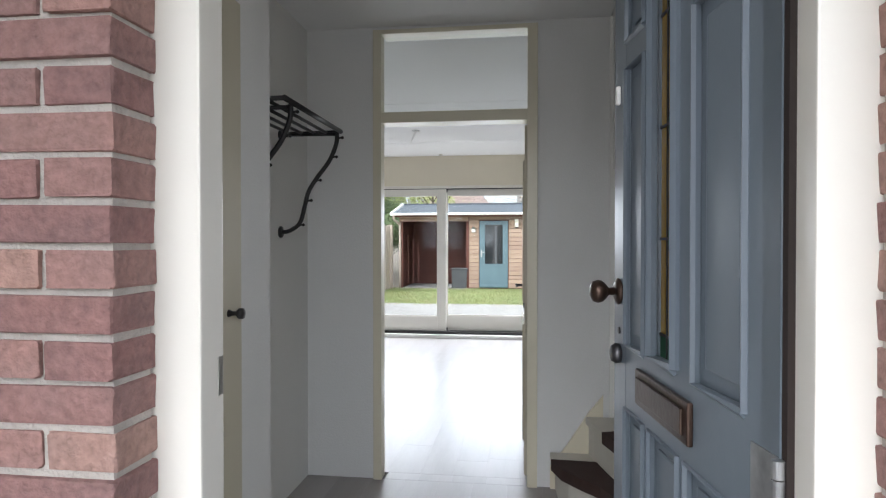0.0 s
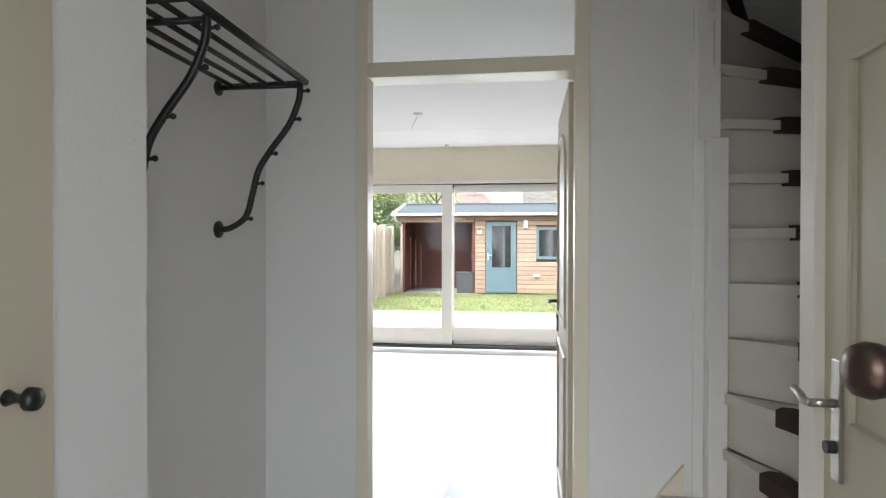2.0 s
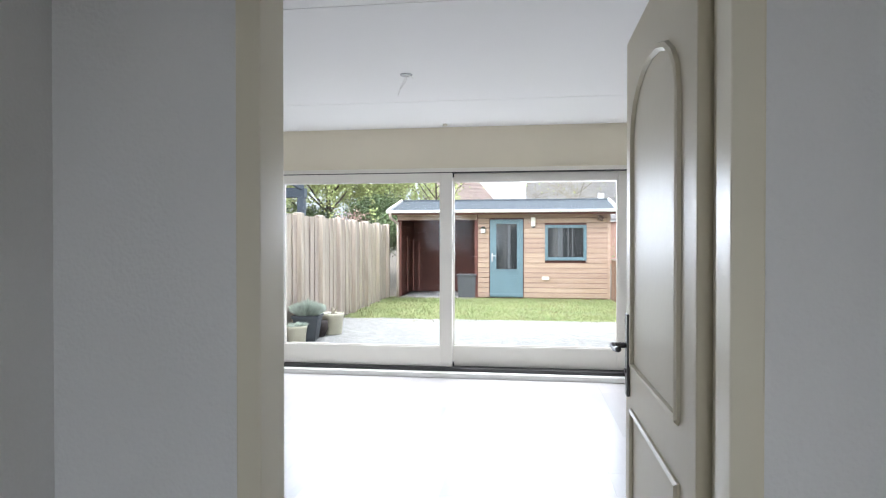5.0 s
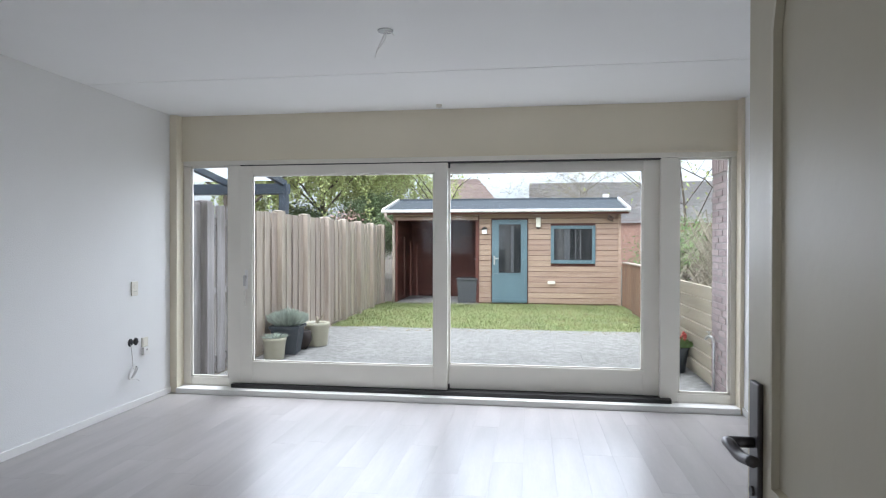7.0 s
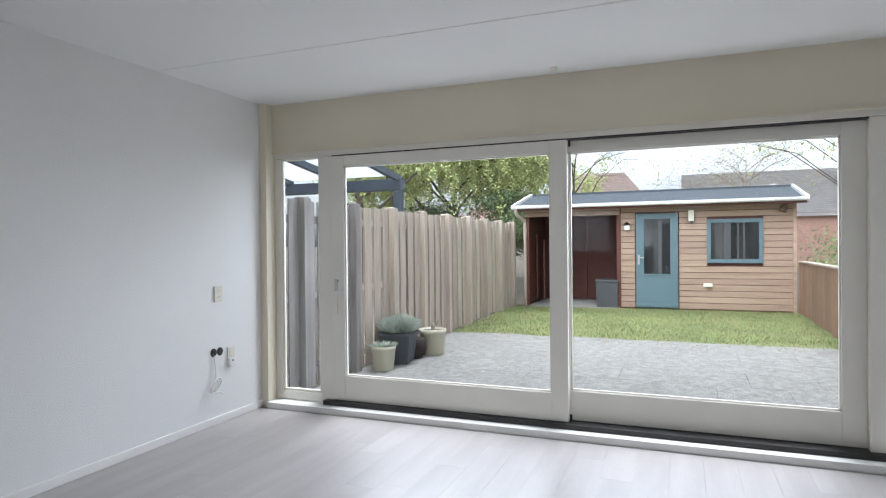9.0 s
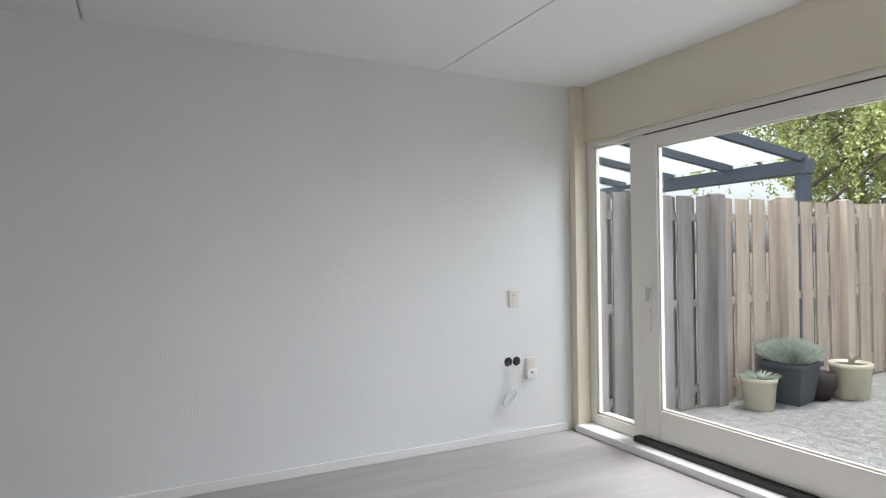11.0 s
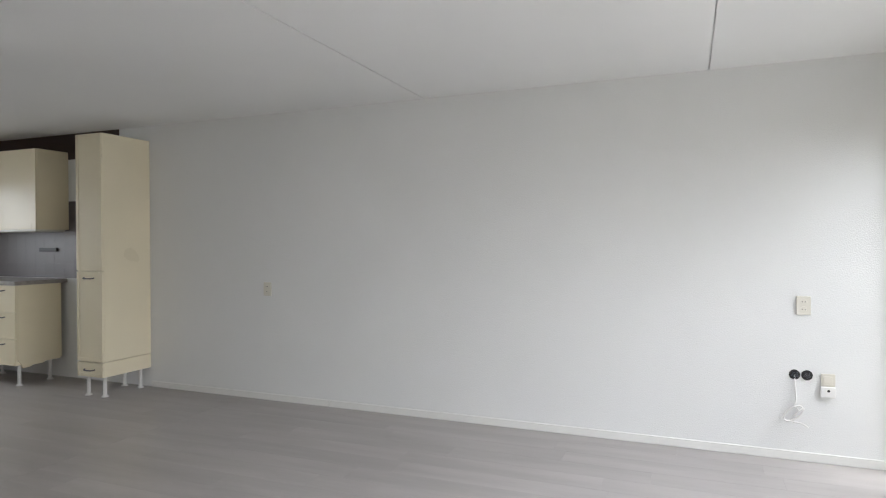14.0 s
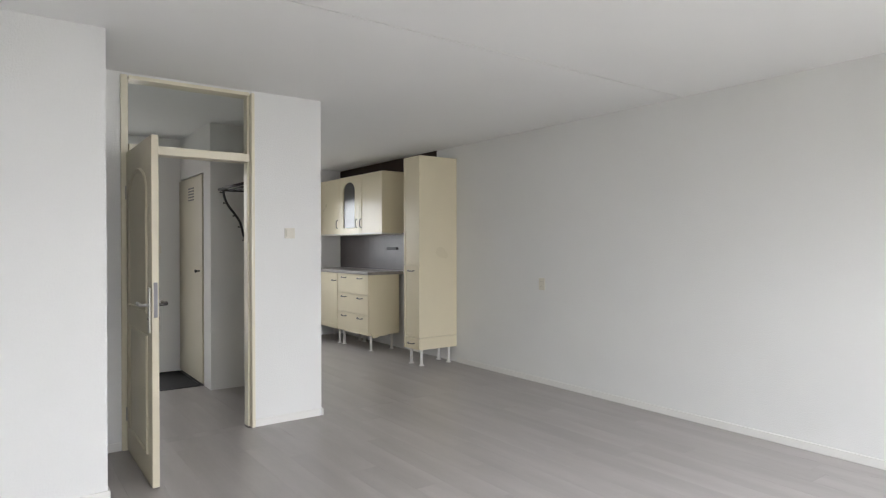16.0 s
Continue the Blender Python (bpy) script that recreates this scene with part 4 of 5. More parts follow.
UX, UZ0, UZ1 = -2.53, 1.56, 2.375
for i, (y0, y1) in enumerate(((-2.82, -2.2), (-3.42, -2.822), (-4.09, -3.422))):
    u = thing("wall_cabinet", 0, 0, 0, 0, "cream kitchen wall cabinet with an arched glass door" if i == 1 else "cream kitchen wall cabinet with a plain door", "cabinet", "kitchen wall units")
    part("body", box(XL + 0.003, y0, UZ0, UX - 0.02, y1, UZ1, 0.002), M_kitchen, u)
    if i != 1:
        d = shaker("door", UX - 0.02, y0, y1, UZ0, UZ1, u, 0.06)
    else:
        bm = bmesh.new()
        a, b_, zc = y0 + 0.11, y1 - 0.13, UZ1 - 0.2
        for q in ((y0, UZ0, a, UZ1), (b_, UZ0, y1, UZ1), (a, UZ0, b_, UZ0 + 0.08)):
            bx(bm, UX - 0.02, q[0], q[1], UX, q[2], q[3])
        n, r = 12, (b_ - a) / 2
        top = [((a + b_) / 2 - r * math.cos(math.pi * k / n), zc + 0.12 * math.sin(math.pi * k / n)) for k in range(n + 1)]
        for (ya, za), (yb, zb) in zip(top, top[1:]):
            v = [bm.verts.new((x, yy, zz)) for x in (UX - 0.02, UX) for yy, zz in ((ya, za), (yb, zb), (yb, UZ1), (ya, UZ1))]
            for f in ((0, 1, 2, 3), (4, 7, 6, 5), (0, 4, 5, 1), (2, 6, 7, 3)):
                bm.faces.new([v[j] for j in f])
        d = part("door", bm, M_kitchen, u)
        part("glass_pane", box(UX - 0.018, a, UZ0 + 0.08, UX - 0.013, b_, zc + 0.12), M_frost, d, "grey frosted arched glass")
    bar_handle(d, UX, (y0 + 0.06) if i == 0 else (y1 - 0.06), UZ0 + 0.14, 0.12, True)
solo("light_rail", box(UX - 0.32, -4.09, UZ0 - 0.02, UX - 0.005, -2.21, UZ0, 0.003), M_plastic, "pale rail under the wall cabinets", "trim")
# dark brown strip from behind the cabinet tops up to the ceiling
setting("wall_strip", box(XL, -4.1, 2.3, XL + 0.003, -1.46, H - 0.001), M_strip, "dark brown strip on the wall over the cabinets")
bs = setting("backsplash", box(XL, -4.1, BZ1 + 0.045, XL + 0.004, -1.47, UZ0 + 0.3), M_splash, "dark mauve tiled splashback")
vs = solo("wall_bracket", box(XL + 0.013, -2.63, 1.33, XL + 0.03, -2.36, 1.37, 0.004), M_black, "black rail bracket on the tiled splashback", "bracket")


# ---- garden ----
def zg(y):
    return -0.06 + max(0.0, min(y - 5.3, 9.0)) * 0.0135


def sheet(name, x0, x1, y0, y1, lift, material, label, nx=30, ny=30, rough=0.0, edge=None):
    bm = bmesh.new()
    grid = []
    for j in range(ny + 1):
        row = []
        for i in range(nx + 1):
            x, y = x0 + (x1 - x0) * i / nx, y0 + (y1 - y0) * j / ny
            if edge and j == ny:
                y += edge * noise.noise((x * 1.7, 3.1, 0.0)) + edge * 0.5 * noise.noise((x * 6, 9.1, 0.0))
            row.append(bm.verts.new((x, y, zg(y) + lift + rough * noise.noise((x * 2.3, y * 2.3, 0)))))
        grid.append(row)
    for j in range(ny):
        for i in range(nx):
            bm.faces.new((grid[j][i], grid[j][i + 1], grid[j + 1][i + 1], grid[j + 1][i]))
    return setting(name, bm, material, label, True)


bm = bmesh.new()
ys = [-400, -60, -4.0, 5.2, 7, 9, 11, 13, 15, 60, 600]
xs = [-500, -60, -8, -3, 0, 2.5, 8, 60, 500]
gv = [[bm.verts.new((x, y, zg(y) - 0.03 - (0.25 if (-3 <= x <= 2.5 and -4 <= y <= 5.2) else 0.0))) for x in xs] for y in ys]
for j in range(len(ys) - 1):
    for i in range(len(xs) - 1):
        bm.faces.new((gv[j][i], gv[j][i + 1], gv[j + 1][i + 1], gv[j + 1][i]))
setting("ground", bm, M_earth, "bare earth round the gardens")
lawn = sheet("lawn", -2.93, 2.46, 9.3, 13.62, 0.0, M_lawn, "short green lawn before the shed", 40, 30, 0.012)
patio = sheet("patio", -2.93, 2.46, 5.36, 9.75, 0.004, M_mortar2, "weathered grey garden paving", 40, 24, 0.004, 0.12)
sheet("pavement", -3.2, 3.2, -6.5, -2.56, -0.03, M_patio, "grey paving before the front door", 10, 10)

# grass blades
verts, faces = [], []
rng = random.Random(5)
for k in range(26000):
    x, y = rng.uniform(-2.9, 2.38), rng.uniform(9.3, 13.5)
    if y < 9.62 + 0.22 * noise.noise((x * 1.7, 3.1, 0.0)) + rng.uniform(-0.15, 0.2):
        continue
    z = zg(y) - 0.01
    h, a, w = rng.uniform(0.02, 0.06), rng.uniform(0, 6.28), rng.uniform(0.004, 0.009)
    lx, ly = rng.uniform(-0.03, 0.03), rng.uniform(-0.03, 0.03)
    c, s = math.cos(a) * w, math.sin(a) * w
    n = len(verts)
    verts += [(x - c, y - s, z), (x + c, y + s, z), (x + lx, y + ly, z + h)]
    faces.append((n, n + 1, n + 2))
me = bpy.data.meshes.new("grass")
me.from_pydata(verts, [], faces)
me.materials.append(M_grass)
tagged(new("grass", me), "short green lawn grass", "grass", kind="stuff")

# fallen leaves on the lawn and along its edge
verts, faces = [], []
for k in range(900):
    x, y = rng.uniform(-2.85, 2.35), 9.2 + 4.2 * rng.random() ** 1.3
    a, r, z = rng.uniform(0, 6.28), rng.uniform(0.012, 0.03), zg(y) + rng.uniform(0.03, 0.05)
    c, d = math.cos(a) * r, math.sin(a) * r
    n = len(verts)
    verts += [(x - c, y - d, z), (x + d * 0.6, y - c * 0.6, z + 0.006), (x + c, y + d, z + 0.002), (x - d * 0.6, y + c * 0.6, z + 0.008)]
    faces.append((n, n + 1, n + 2, n + 3))
me = bpy.data.meshes.new("leaf_litter")
me.from_pydata(verts, [], faces)
me.materials.append(M_litter)
tagged(new("leaf_litter", me), "dry brown leaves scattered over the lawn", "leaves", kind="stuff")


# ---- fences ----
def slat_fence(x, y0, y1, ztop, material, w, gap, face, label, group, double=True):
    """One fence panel along y: slats on both sides of three rails, seen from the side face (+1 or -1)."""
    zb = zg((y0 + y1) / 2)
    f = thing("garden_fence", x, y0, zb, 0, label, "fence", group)
    L, Hh = y1 - y0, ztop - zb
    for z in (0.18, Hh * 0.5, Hh - 0.18):
        part("rail", box(-0.036, 0, z - 0.035, 0.0215, L, z + 0.035), material, f)
    n = max(2, round((L + gap) / (w + gap)))
    step = (L + gap) / n
    me = mesh_of("slat", box(-0.007, 0, 0.03, 0.007, step - gap, Hh, 0.002), material)
    for k in range(n):
        piece("slat", me, f, pose(face * 0.03, k * step, rng.uniform(-0.006, 0.006), rng.uniform(-0.3, 0.3)))
    if double:
        for k in range(n + 1):
            piece("slat", me, f, pose(-face * 0.045, (k - 0.5) * step, -0.004))
    return f


FXX = -2.965
posts = (5.27, 5.75, 6.71, 7.66, 8.6, 9.56, 10.52, 11.48, 12.44, 13.4)
for i, y in enumerate(posts):
    zt = 1.82
    p = thing("fence_post", FXX, y, zg(y) - 0.05, 0, "square weathered wooden fence post with a pointed cap", "fence post", "garden fence posts")
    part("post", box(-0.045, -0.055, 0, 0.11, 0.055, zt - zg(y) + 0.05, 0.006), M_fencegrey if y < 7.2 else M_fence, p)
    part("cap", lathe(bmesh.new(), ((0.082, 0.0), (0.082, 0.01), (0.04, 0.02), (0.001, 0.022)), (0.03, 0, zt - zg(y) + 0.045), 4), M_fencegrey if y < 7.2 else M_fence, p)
for a, b in zip(posts, posts[1:]):
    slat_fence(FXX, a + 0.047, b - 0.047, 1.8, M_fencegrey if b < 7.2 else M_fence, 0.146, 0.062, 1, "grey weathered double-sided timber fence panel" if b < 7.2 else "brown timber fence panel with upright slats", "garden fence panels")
# low brown fence on the other side
rposts = (9.3, 10.7, 12.1, 13.45)
for y in rposts:
    solo("fence_post", box(2.40, y - 0.04, zg(y) - 0.05, 2.48, y + 0.04, 1.0, 0.005), M_fencebrown, "low square brown fence post", "fence post", "low fence posts")
for a, b in zip(rposts, rposts[1:]):
    f = slat_fence(2.44, a + 0.042, b - 0.042, 0.98, M_fencebrown, 0.14, 0.004, -1, "low brown timber fence panel with a capping board", "low fence panels", False)
    part("capping", box(-0.06, -0.03, 0.98 - zg((a + b) / 2), 0.06, b - a - 0.05, 1.01 - zg((a + b) / 2), 0.004), M_fence, f)
# pale horizontal boarding
hb = thing("board_fence", 2.2, 6.08, zg(7.5), 0, "low pale fence of overlapping horizontal boards", "fence")
me = mesh_of("board", box(-0.012, 0, 0, 0.012, 3.15, 0.15, 0.003), M_pale)
for k in range(7):
    piece("board", me, hb, pose(0, 0, 0.02 + k * 0.138, 0, -11, 0))
for yy in (0.05, 1.6, 3.1):
    part("post", box(0.015, yy - 0.03, -0.02, 0.075, yy + 0.03, 0.98), M_pale, hb)

# ---- neighbour's veranda ----
vd = thing("veranda", -3.1, 8.24, 0, 0, "anthracite aluminium veranda with a pale glazed roof", "veranda")
part("post", box(-0.055, -0.055, zg(8.2), 0.055, 0.055, 2.12, 0.004), M_alu, vd)
part("post", box(-3.2, -0.055, zg(8.2), -3.09, 0.055, 2.12, 0.004), M_alu, vd)
part("gutter_beam", box(-3.25, -0.075, 2.1, 0.07, 0.075, 2.25, 0.006), M_alu, vd)
for x in (0.015, -0.85, -1.7, -2.55, -3.2):
    bm = box(-0.03, -2.9, 0, 0.03, 0.0, 0.085, 0.003)
    bmesh.ops.transform(bm, matrix=pose(x, 0, 2.21, -7.5), verts=bm.verts)
    part("rafter", bm, M_alu, vd)
for a, b in ((-0.82, -0.015), (-1.67, -0.88), (-2.52, -1.73), (-3.17, -2.58)):
    bm = box(a, -2.9, 0.09, b, 0.0, 0.1)
    bmesh.ops.transform(bm, matrix=pose(0, 0, 2.21, -7.5), verts=bm.verts)
    part("roof_sheet", bm, M_roofglass, vd)
part("wall_plate", box(-3.25, -2.98, 2.58, 0.05, -2.86, 2.7), M_alu, vd)

# ---- shed ----
SY, SZ = 13.53, zg(13.53)
sh = thing("shed", 0, 0, 0, 0, "brown stained timber shed with blue door and open bay", "shed")
X0, XO, X1 = -2.68, -0.73, 2.36
# dark core shows through the board gaps as painted shadow lines
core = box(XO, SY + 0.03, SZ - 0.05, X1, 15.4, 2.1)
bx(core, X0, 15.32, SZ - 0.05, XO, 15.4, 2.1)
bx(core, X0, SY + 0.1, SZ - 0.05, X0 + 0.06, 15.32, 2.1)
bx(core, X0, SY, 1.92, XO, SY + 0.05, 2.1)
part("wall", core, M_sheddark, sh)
for a, b, z0, z1 in ((X0, X0 + 0.1, SZ - 0.05, 1.92), (XO - 0.06, XO + 0.02, SZ - 0.05, 1.92), (X1 - 0.04, X1 + 0.02, SZ - 0.05, 2.09)):
    part("corner_post", box(a, SY - 0.025, z0, b, SY + 0.06, z1, 0.004), M_sheddark if b < 0 else M_shed, sh)
bh = 0.118
openings = ((-0.44, 0.38, SZ - 1, 1.95), (0.875, 1.835, 0.965, 1.80))
k = 0
z = SZ + 0.03
while z < 2.08:
    z1 = min(z + bh, 2.09)
    zm = (z + z1) / 2
    cuts = [XO + 0.02]
    for a, b, lo, hi in openings:
        if lo < zm < hi:
            cuts += [a, b]
    cuts.append(X1 - 0.04)
    for a, b in zip(cuts[::2], cuts[1::2]):
        bm = box(a, SY, z, b, SY + 0.024, z1 - 0.011, 0.002)
        bmesh.ops.transform(bm, matrix=Matrix.Translation((0, SY, z)) @ pose(0, 0, 0, 6.5) @ Matrix.Translation((0, -SY, -z)), verts=bm.verts)
        part("board", bm, M_shed, sh)
    z += bh
for zz in (1.93, 2.02):
    part("board", box(X0, SY - 0.03, zz, XO, SY - 0.008, zz + 0.085, 0.003), M_shed, sh)
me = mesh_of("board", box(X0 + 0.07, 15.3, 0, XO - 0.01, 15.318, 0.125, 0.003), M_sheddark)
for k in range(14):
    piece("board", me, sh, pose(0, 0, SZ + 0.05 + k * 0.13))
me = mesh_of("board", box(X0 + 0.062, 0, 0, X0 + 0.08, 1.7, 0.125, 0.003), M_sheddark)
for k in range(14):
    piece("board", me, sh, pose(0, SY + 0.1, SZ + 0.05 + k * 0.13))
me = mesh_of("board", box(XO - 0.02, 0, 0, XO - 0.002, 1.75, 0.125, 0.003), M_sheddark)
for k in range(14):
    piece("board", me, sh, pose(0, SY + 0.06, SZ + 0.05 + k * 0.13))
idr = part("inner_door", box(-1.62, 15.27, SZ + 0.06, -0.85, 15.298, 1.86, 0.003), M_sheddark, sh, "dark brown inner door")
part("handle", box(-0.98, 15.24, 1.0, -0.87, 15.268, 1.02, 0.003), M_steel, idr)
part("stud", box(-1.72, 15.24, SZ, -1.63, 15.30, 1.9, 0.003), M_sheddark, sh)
for k, xx in enumerate((X0 + 0.12, X0 + 0.24, X0 + 0.36)):
    bm = box(xx, 14.1 + 0.15 * k, SZ + 0.1, xx + 0.035, 14.16 + 0.15 * k, 1.55 - 0.1 * k)
    part("leaning_batten", bm, M_sheddark, sh)
part("bay_floor", box(X0 + 0.05, SY - 0.15, SZ - 0.05, XO, 15.3, SZ + 0.015, 0.004), M_patio, sh, "pale concrete slab")
# roof
rf = bmesh.new()
for p in (((X0 - 0.16, SY - 0.28, 2.12), (X1 + 0.14, SY - 0.28, 2.12), (X1 + 0.14, 14.9, 2.47), (X0 - 0.16, 14.9, 2.47)),
          ((X0 - 0.16, 14.9, 2.47), (X1 + 0.14, 14.9, 2.47), (X1 + 0.14, 16.1, 2.15), (X0 - 0.16, 16.1, 2.15))):
    rf.faces.new([rf.verts.new(q) for q in p])
bmesh.ops.recalc_face_normals(rf, faces=rf.faces)
bmesh.ops.solidify(rf, geom=rf.faces[:], thickness=-0.05)
part("roof", rf, M_roof, sh, "blue-grey felt roof")
for xa, xb in ((X0 - 0.20, X0 - 0.145), (X1 + 0.125, X1 + 0.18)):
    bm = bmesh.new()
    side = ((SY - 0.31, 2.08), (14.9, 2.43), (14.9, 2.525), (SY - 0.31, 2.175))
    fa, fb = [[bm.verts.new((x, y, z)) for y, z in side] for x in (xa, xb)]
    bm.faces.new(fa)
    bm.faces.new(list(reversed(fb)))
    for k in range(4):
        bm.faces.new((fa[k], fb[k], fb[(k + 1) % 4], fa[(k + 1) % 4]))
    bmesh.ops.recalc_face_normals(bm, faces=bm.faces)
    part("barge_board", bm, M_white, sh, "white barge board")
part("fascia", box(X0 - 0.16, SY - 0.30, 2.045, X1 + 0.14, SY - 0.275, 2.10, 0.003), M_sheddark, sh)
bm = bmesh.new()
cyl(bm, (X0 - 0.2, SY - 0.34, 2.12), (X1 + 0.16, SY - 0.34, 2.12), 0.035)
gt = part("gutter", bm, M_white, sh, "white gutter", smooth=True)
bm = bmesh.new()
tube(bm, smooth_pts([(X0 - 0.1, SY - 0.34, 2.1), (X0 - 0.1, SY - 0.3, 1.98), (X0 + 0.0, SY - 0.1, 1.86), (X0 + 0.02, SY - 0.06, 1.7), (X0 + 0.02, SY - 0.06, SZ)], 5), 0.033, 10)
part("downpipe", bm, M_fence, gt, smooth=True)
# blue door
sd = part("door", box(-0.42, SY - 0.045, SZ + 0.03, 0.36, SY + 0.0, 1.935, 0.004), M_shedblue, sh, "blue painted door with a tall pane")
bm = bmesh.new()
for q in ((-0.3, 0.72, -0.27, 1.86), (0.22, 0.72, 0.25, 1.86), (-0.27, 0.72, 0.22, 0.75), (-0.27, 1.83, 0.22, 1.86)):
    bx(bm, q[0], SY - 0.058, q[1], q[2], SY - 0.04, q[3])
part("glazing_bead", bm, M_shedblue, sd)
part("pane", box(-0.27, SY - 0.05, 0.75, 0.22, SY - 0.046, 1.83), M_darkglass, sd)
part("curtain", box(0.0, SY - 0.0525, 0.76, 0.065, SY - 0.0505, 1.8), M_grey, sd)
bm = box(-0.385, SY - 0.058, 0.93, -0.35, SY - 0.045, 1.13, 0.003)
cyl(bm, (-0.367, SY - 0.05, 1.07), (-0.367, SY - 0.1, 1.07), 0.01)
bx(bm, -0.372, SY - 0.108, 1.06, -0.26, SY - 0.092, 1.08, 0.003)
part("handle", bm, M_steel, sd)
part("weather_bar", box(-0.42, SY - 0.075, SZ + 0.05, 0.36, SY - 0.045, SZ + 0.12, 0.004), M_shedblue, sd)
# blue window
sw = part("window", bx(bx(bx(box(0.875, SY - 0.035, 0.965, 0.945, SY + 0.03, 1.8, 0.003), 1.765, SY - 0.035, 0.965, 1.835, SY + 0.03, 1.8, 0.003),
                          0.945, SY - 0.034, 0.965, 1.765, SY + 0.03, 1.04, 0.003), 0.945, SY - 0.034, 1.73, 1.765, SY + 0.03, 1.8, 0.003), M_shedblue, sh, "blue framed window")
part("pane", box(0.945, SY - 0.01, 1.04, 1.765, SY, 1.73), M_darkglass, sw)
for x0, x1 in ((1.17, 1.29), (1.50, 1.53)):
    part("curtain", box(x0, SY - 0.0135, 1.045, x1, SY - 0.0105, 1.725), M_grey, sw)
part("mullion", box(1.40, SY - 0.02, 1.04, 1.425, SY - 0.0105, 1.73), M_grey, sw)
# wall lamp, bird house, vent, camera bracket
wl_ = thing("wall_lamp", 0.6, SY - 0.005, 1.82, 0, "white box wall lamp with a round lens on the shed", "lamp")
part("housing", box(-0.05, -0.09, -0.05, 0.05, 0, 0.16, 0.008), M_plastic, wl_)
part("lens", lathe(bmesh.new(), ((0.001, -0.09), (0.03, -0.08), (0.035, -0.05), (0.001, -0.05)), (0, -0.045, 0), 16), M_grey, wl_)
bd = thing("bird_house", -0.585, SY - 0.005, 1.62, 0, "small white bird house hanging on the shed", "bird house")
part("box", box(-0.05, -0.09, 0, 0.05, 0, 0.1, 0.004), M_white, bd)
bm = bmesh.new()
bm.faces.new([bm.verts.new(q) for q in ((-0.08, -0.1, 0.095), (0.08, -0.1, 0.095), (0.0, -0.1, 0.16))])
bmesh.ops.solidify(bm, geom=bm.faces[:], thickness=0.1)
part("roof", bm, M_white, bd)
solo("vent_box", box(0.81, SY - 0.06, 0.51, 0.97, SY - 0.005, 0.58, 0.006), M_plastic, "pale vent box on the shed cladding", "vent")
cb = thing("security_light", 2.17, SY - 0.005, 1.94, 0, "dark little security lamp under the shed eave", "lamp")
bm = box(-0.08, -0.12, -0.04, 0.04, 0, 0.05, 0.006)
bmesh.ops.transform(bm, matrix=pose(0, 0, 0, 0, 25, 0), verts=bm.verts)
part("housing", bm, M_bronze, cb)
# storage box in the bay
bn = thing("storage_bin", -0.98, SY + 0.12, SZ + 0.012, 0, "dark grey plastic storage bin with a lid", "bin")
bm = bmesh.new()
v = bmesh.ops.create_cube(bm, size=1)["verts"]
for q in v:
    s = 0.9 if q.co.z < 0 else 1.0
    q.co = Vector((q.co.x * 0.44 * s, q.co.y * 0.4 * s, (q.co.z + 0.5) * 0.52))
part("body", bm, M_grey, bn)
part("lid", box(-0.24, -0.22, 0.52, 0.24, 0.22, 0.56, 0.01), M_grey, bn)

# ---- garden wall of brick ----
gw = setting("wall_brick", box(2.16, 5.38, -0.3, 2.36, 6.03, 2.17), M_mortar2, "plum coloured brick garden wall with a soldier course")
tp = thing("garden_tap", 2.13, 5.86, 0.0, 0, "outdoor tap on a grey pipe against the brick wall", "tap")
bm = bmesh.new()
cyl(bm, (0.0, 0, zg(5.9)), (0.0, 0, 0.47), 0.011)
part("pipe", bm, M_galv, tp, smooth=True)
bm = bmesh.new()
tube(bm, smooth_pts([(0.0, 0, 0.46), (-0.01, 0.02, 0.5), (-0.03, 0.06, 0.51), (-0.05, 0.1, 0.48)], 4), 0.014, 8)
cyl(bm, (-0.03, 0.06, 0.51), (-0.03, 0.06, 0.55), 0.008)
bx(bm, -0.055, 0.052, 0.55, -0.005, 0.068, 0.56)
part("spout", bm, M_steel, tp, smooth=True)


# ---- pots ----
def round_pot(x, y, r, h, label):
    p = thing("flower_pot", x, y, zg(y) + 0.012, 0, label, "pot", "garden pots")
    part("pot", lathe(bmesh.new(), ((0.001, 0), (r * 0.8, 0), (r * 0.86, 0.01), (r, h * 0.85), (r * 1.06, h * 0.87), (r * 1.06, h), (r * 0.92, h), (r * 0.9, h * 0.9), (0.001, h * 0.9))), M_pot, p, smooth=True)
    part("soil", lathe(bmesh.new(), ((0.001, h * 0.9), (r * 0.89, h * 0.9), (r * 0.89, h * 0.93), (0.001, h * 0.95))), M_earth, p)
    return p


def tuft(n, r, h, seed, spread=1.0):
    bm = bmesh.new()
    g = random.Random(seed)
    for k in range(n):
        a, q = g.uniform(0, 6.28), r * math.sqrt(g.random())
        bxx, byy = q * math.cos(a), q * math.sin(a)
        L = h * g.uniform(0.6, 1.1)
        tip = Vector((bxx * (1 + spread), byy * (1 + spread), L * (1.1 - 0.5 * q / r)))
        w = Vector((-math.sin(a), math.cos(a), 0)) * g.uniform(0.003, 0.006)
        base = Vector((bxx * 0.7, byy * 0.7, 0))
        mid = base.lerp(tip, 0.55) + Vector((0, 0, L * 0.15))
        v = [bm.verts.new(p) for p in (base - w, base + w, mid + w, tip, mid - w)]
        bm.faces.new(v)
    return bm


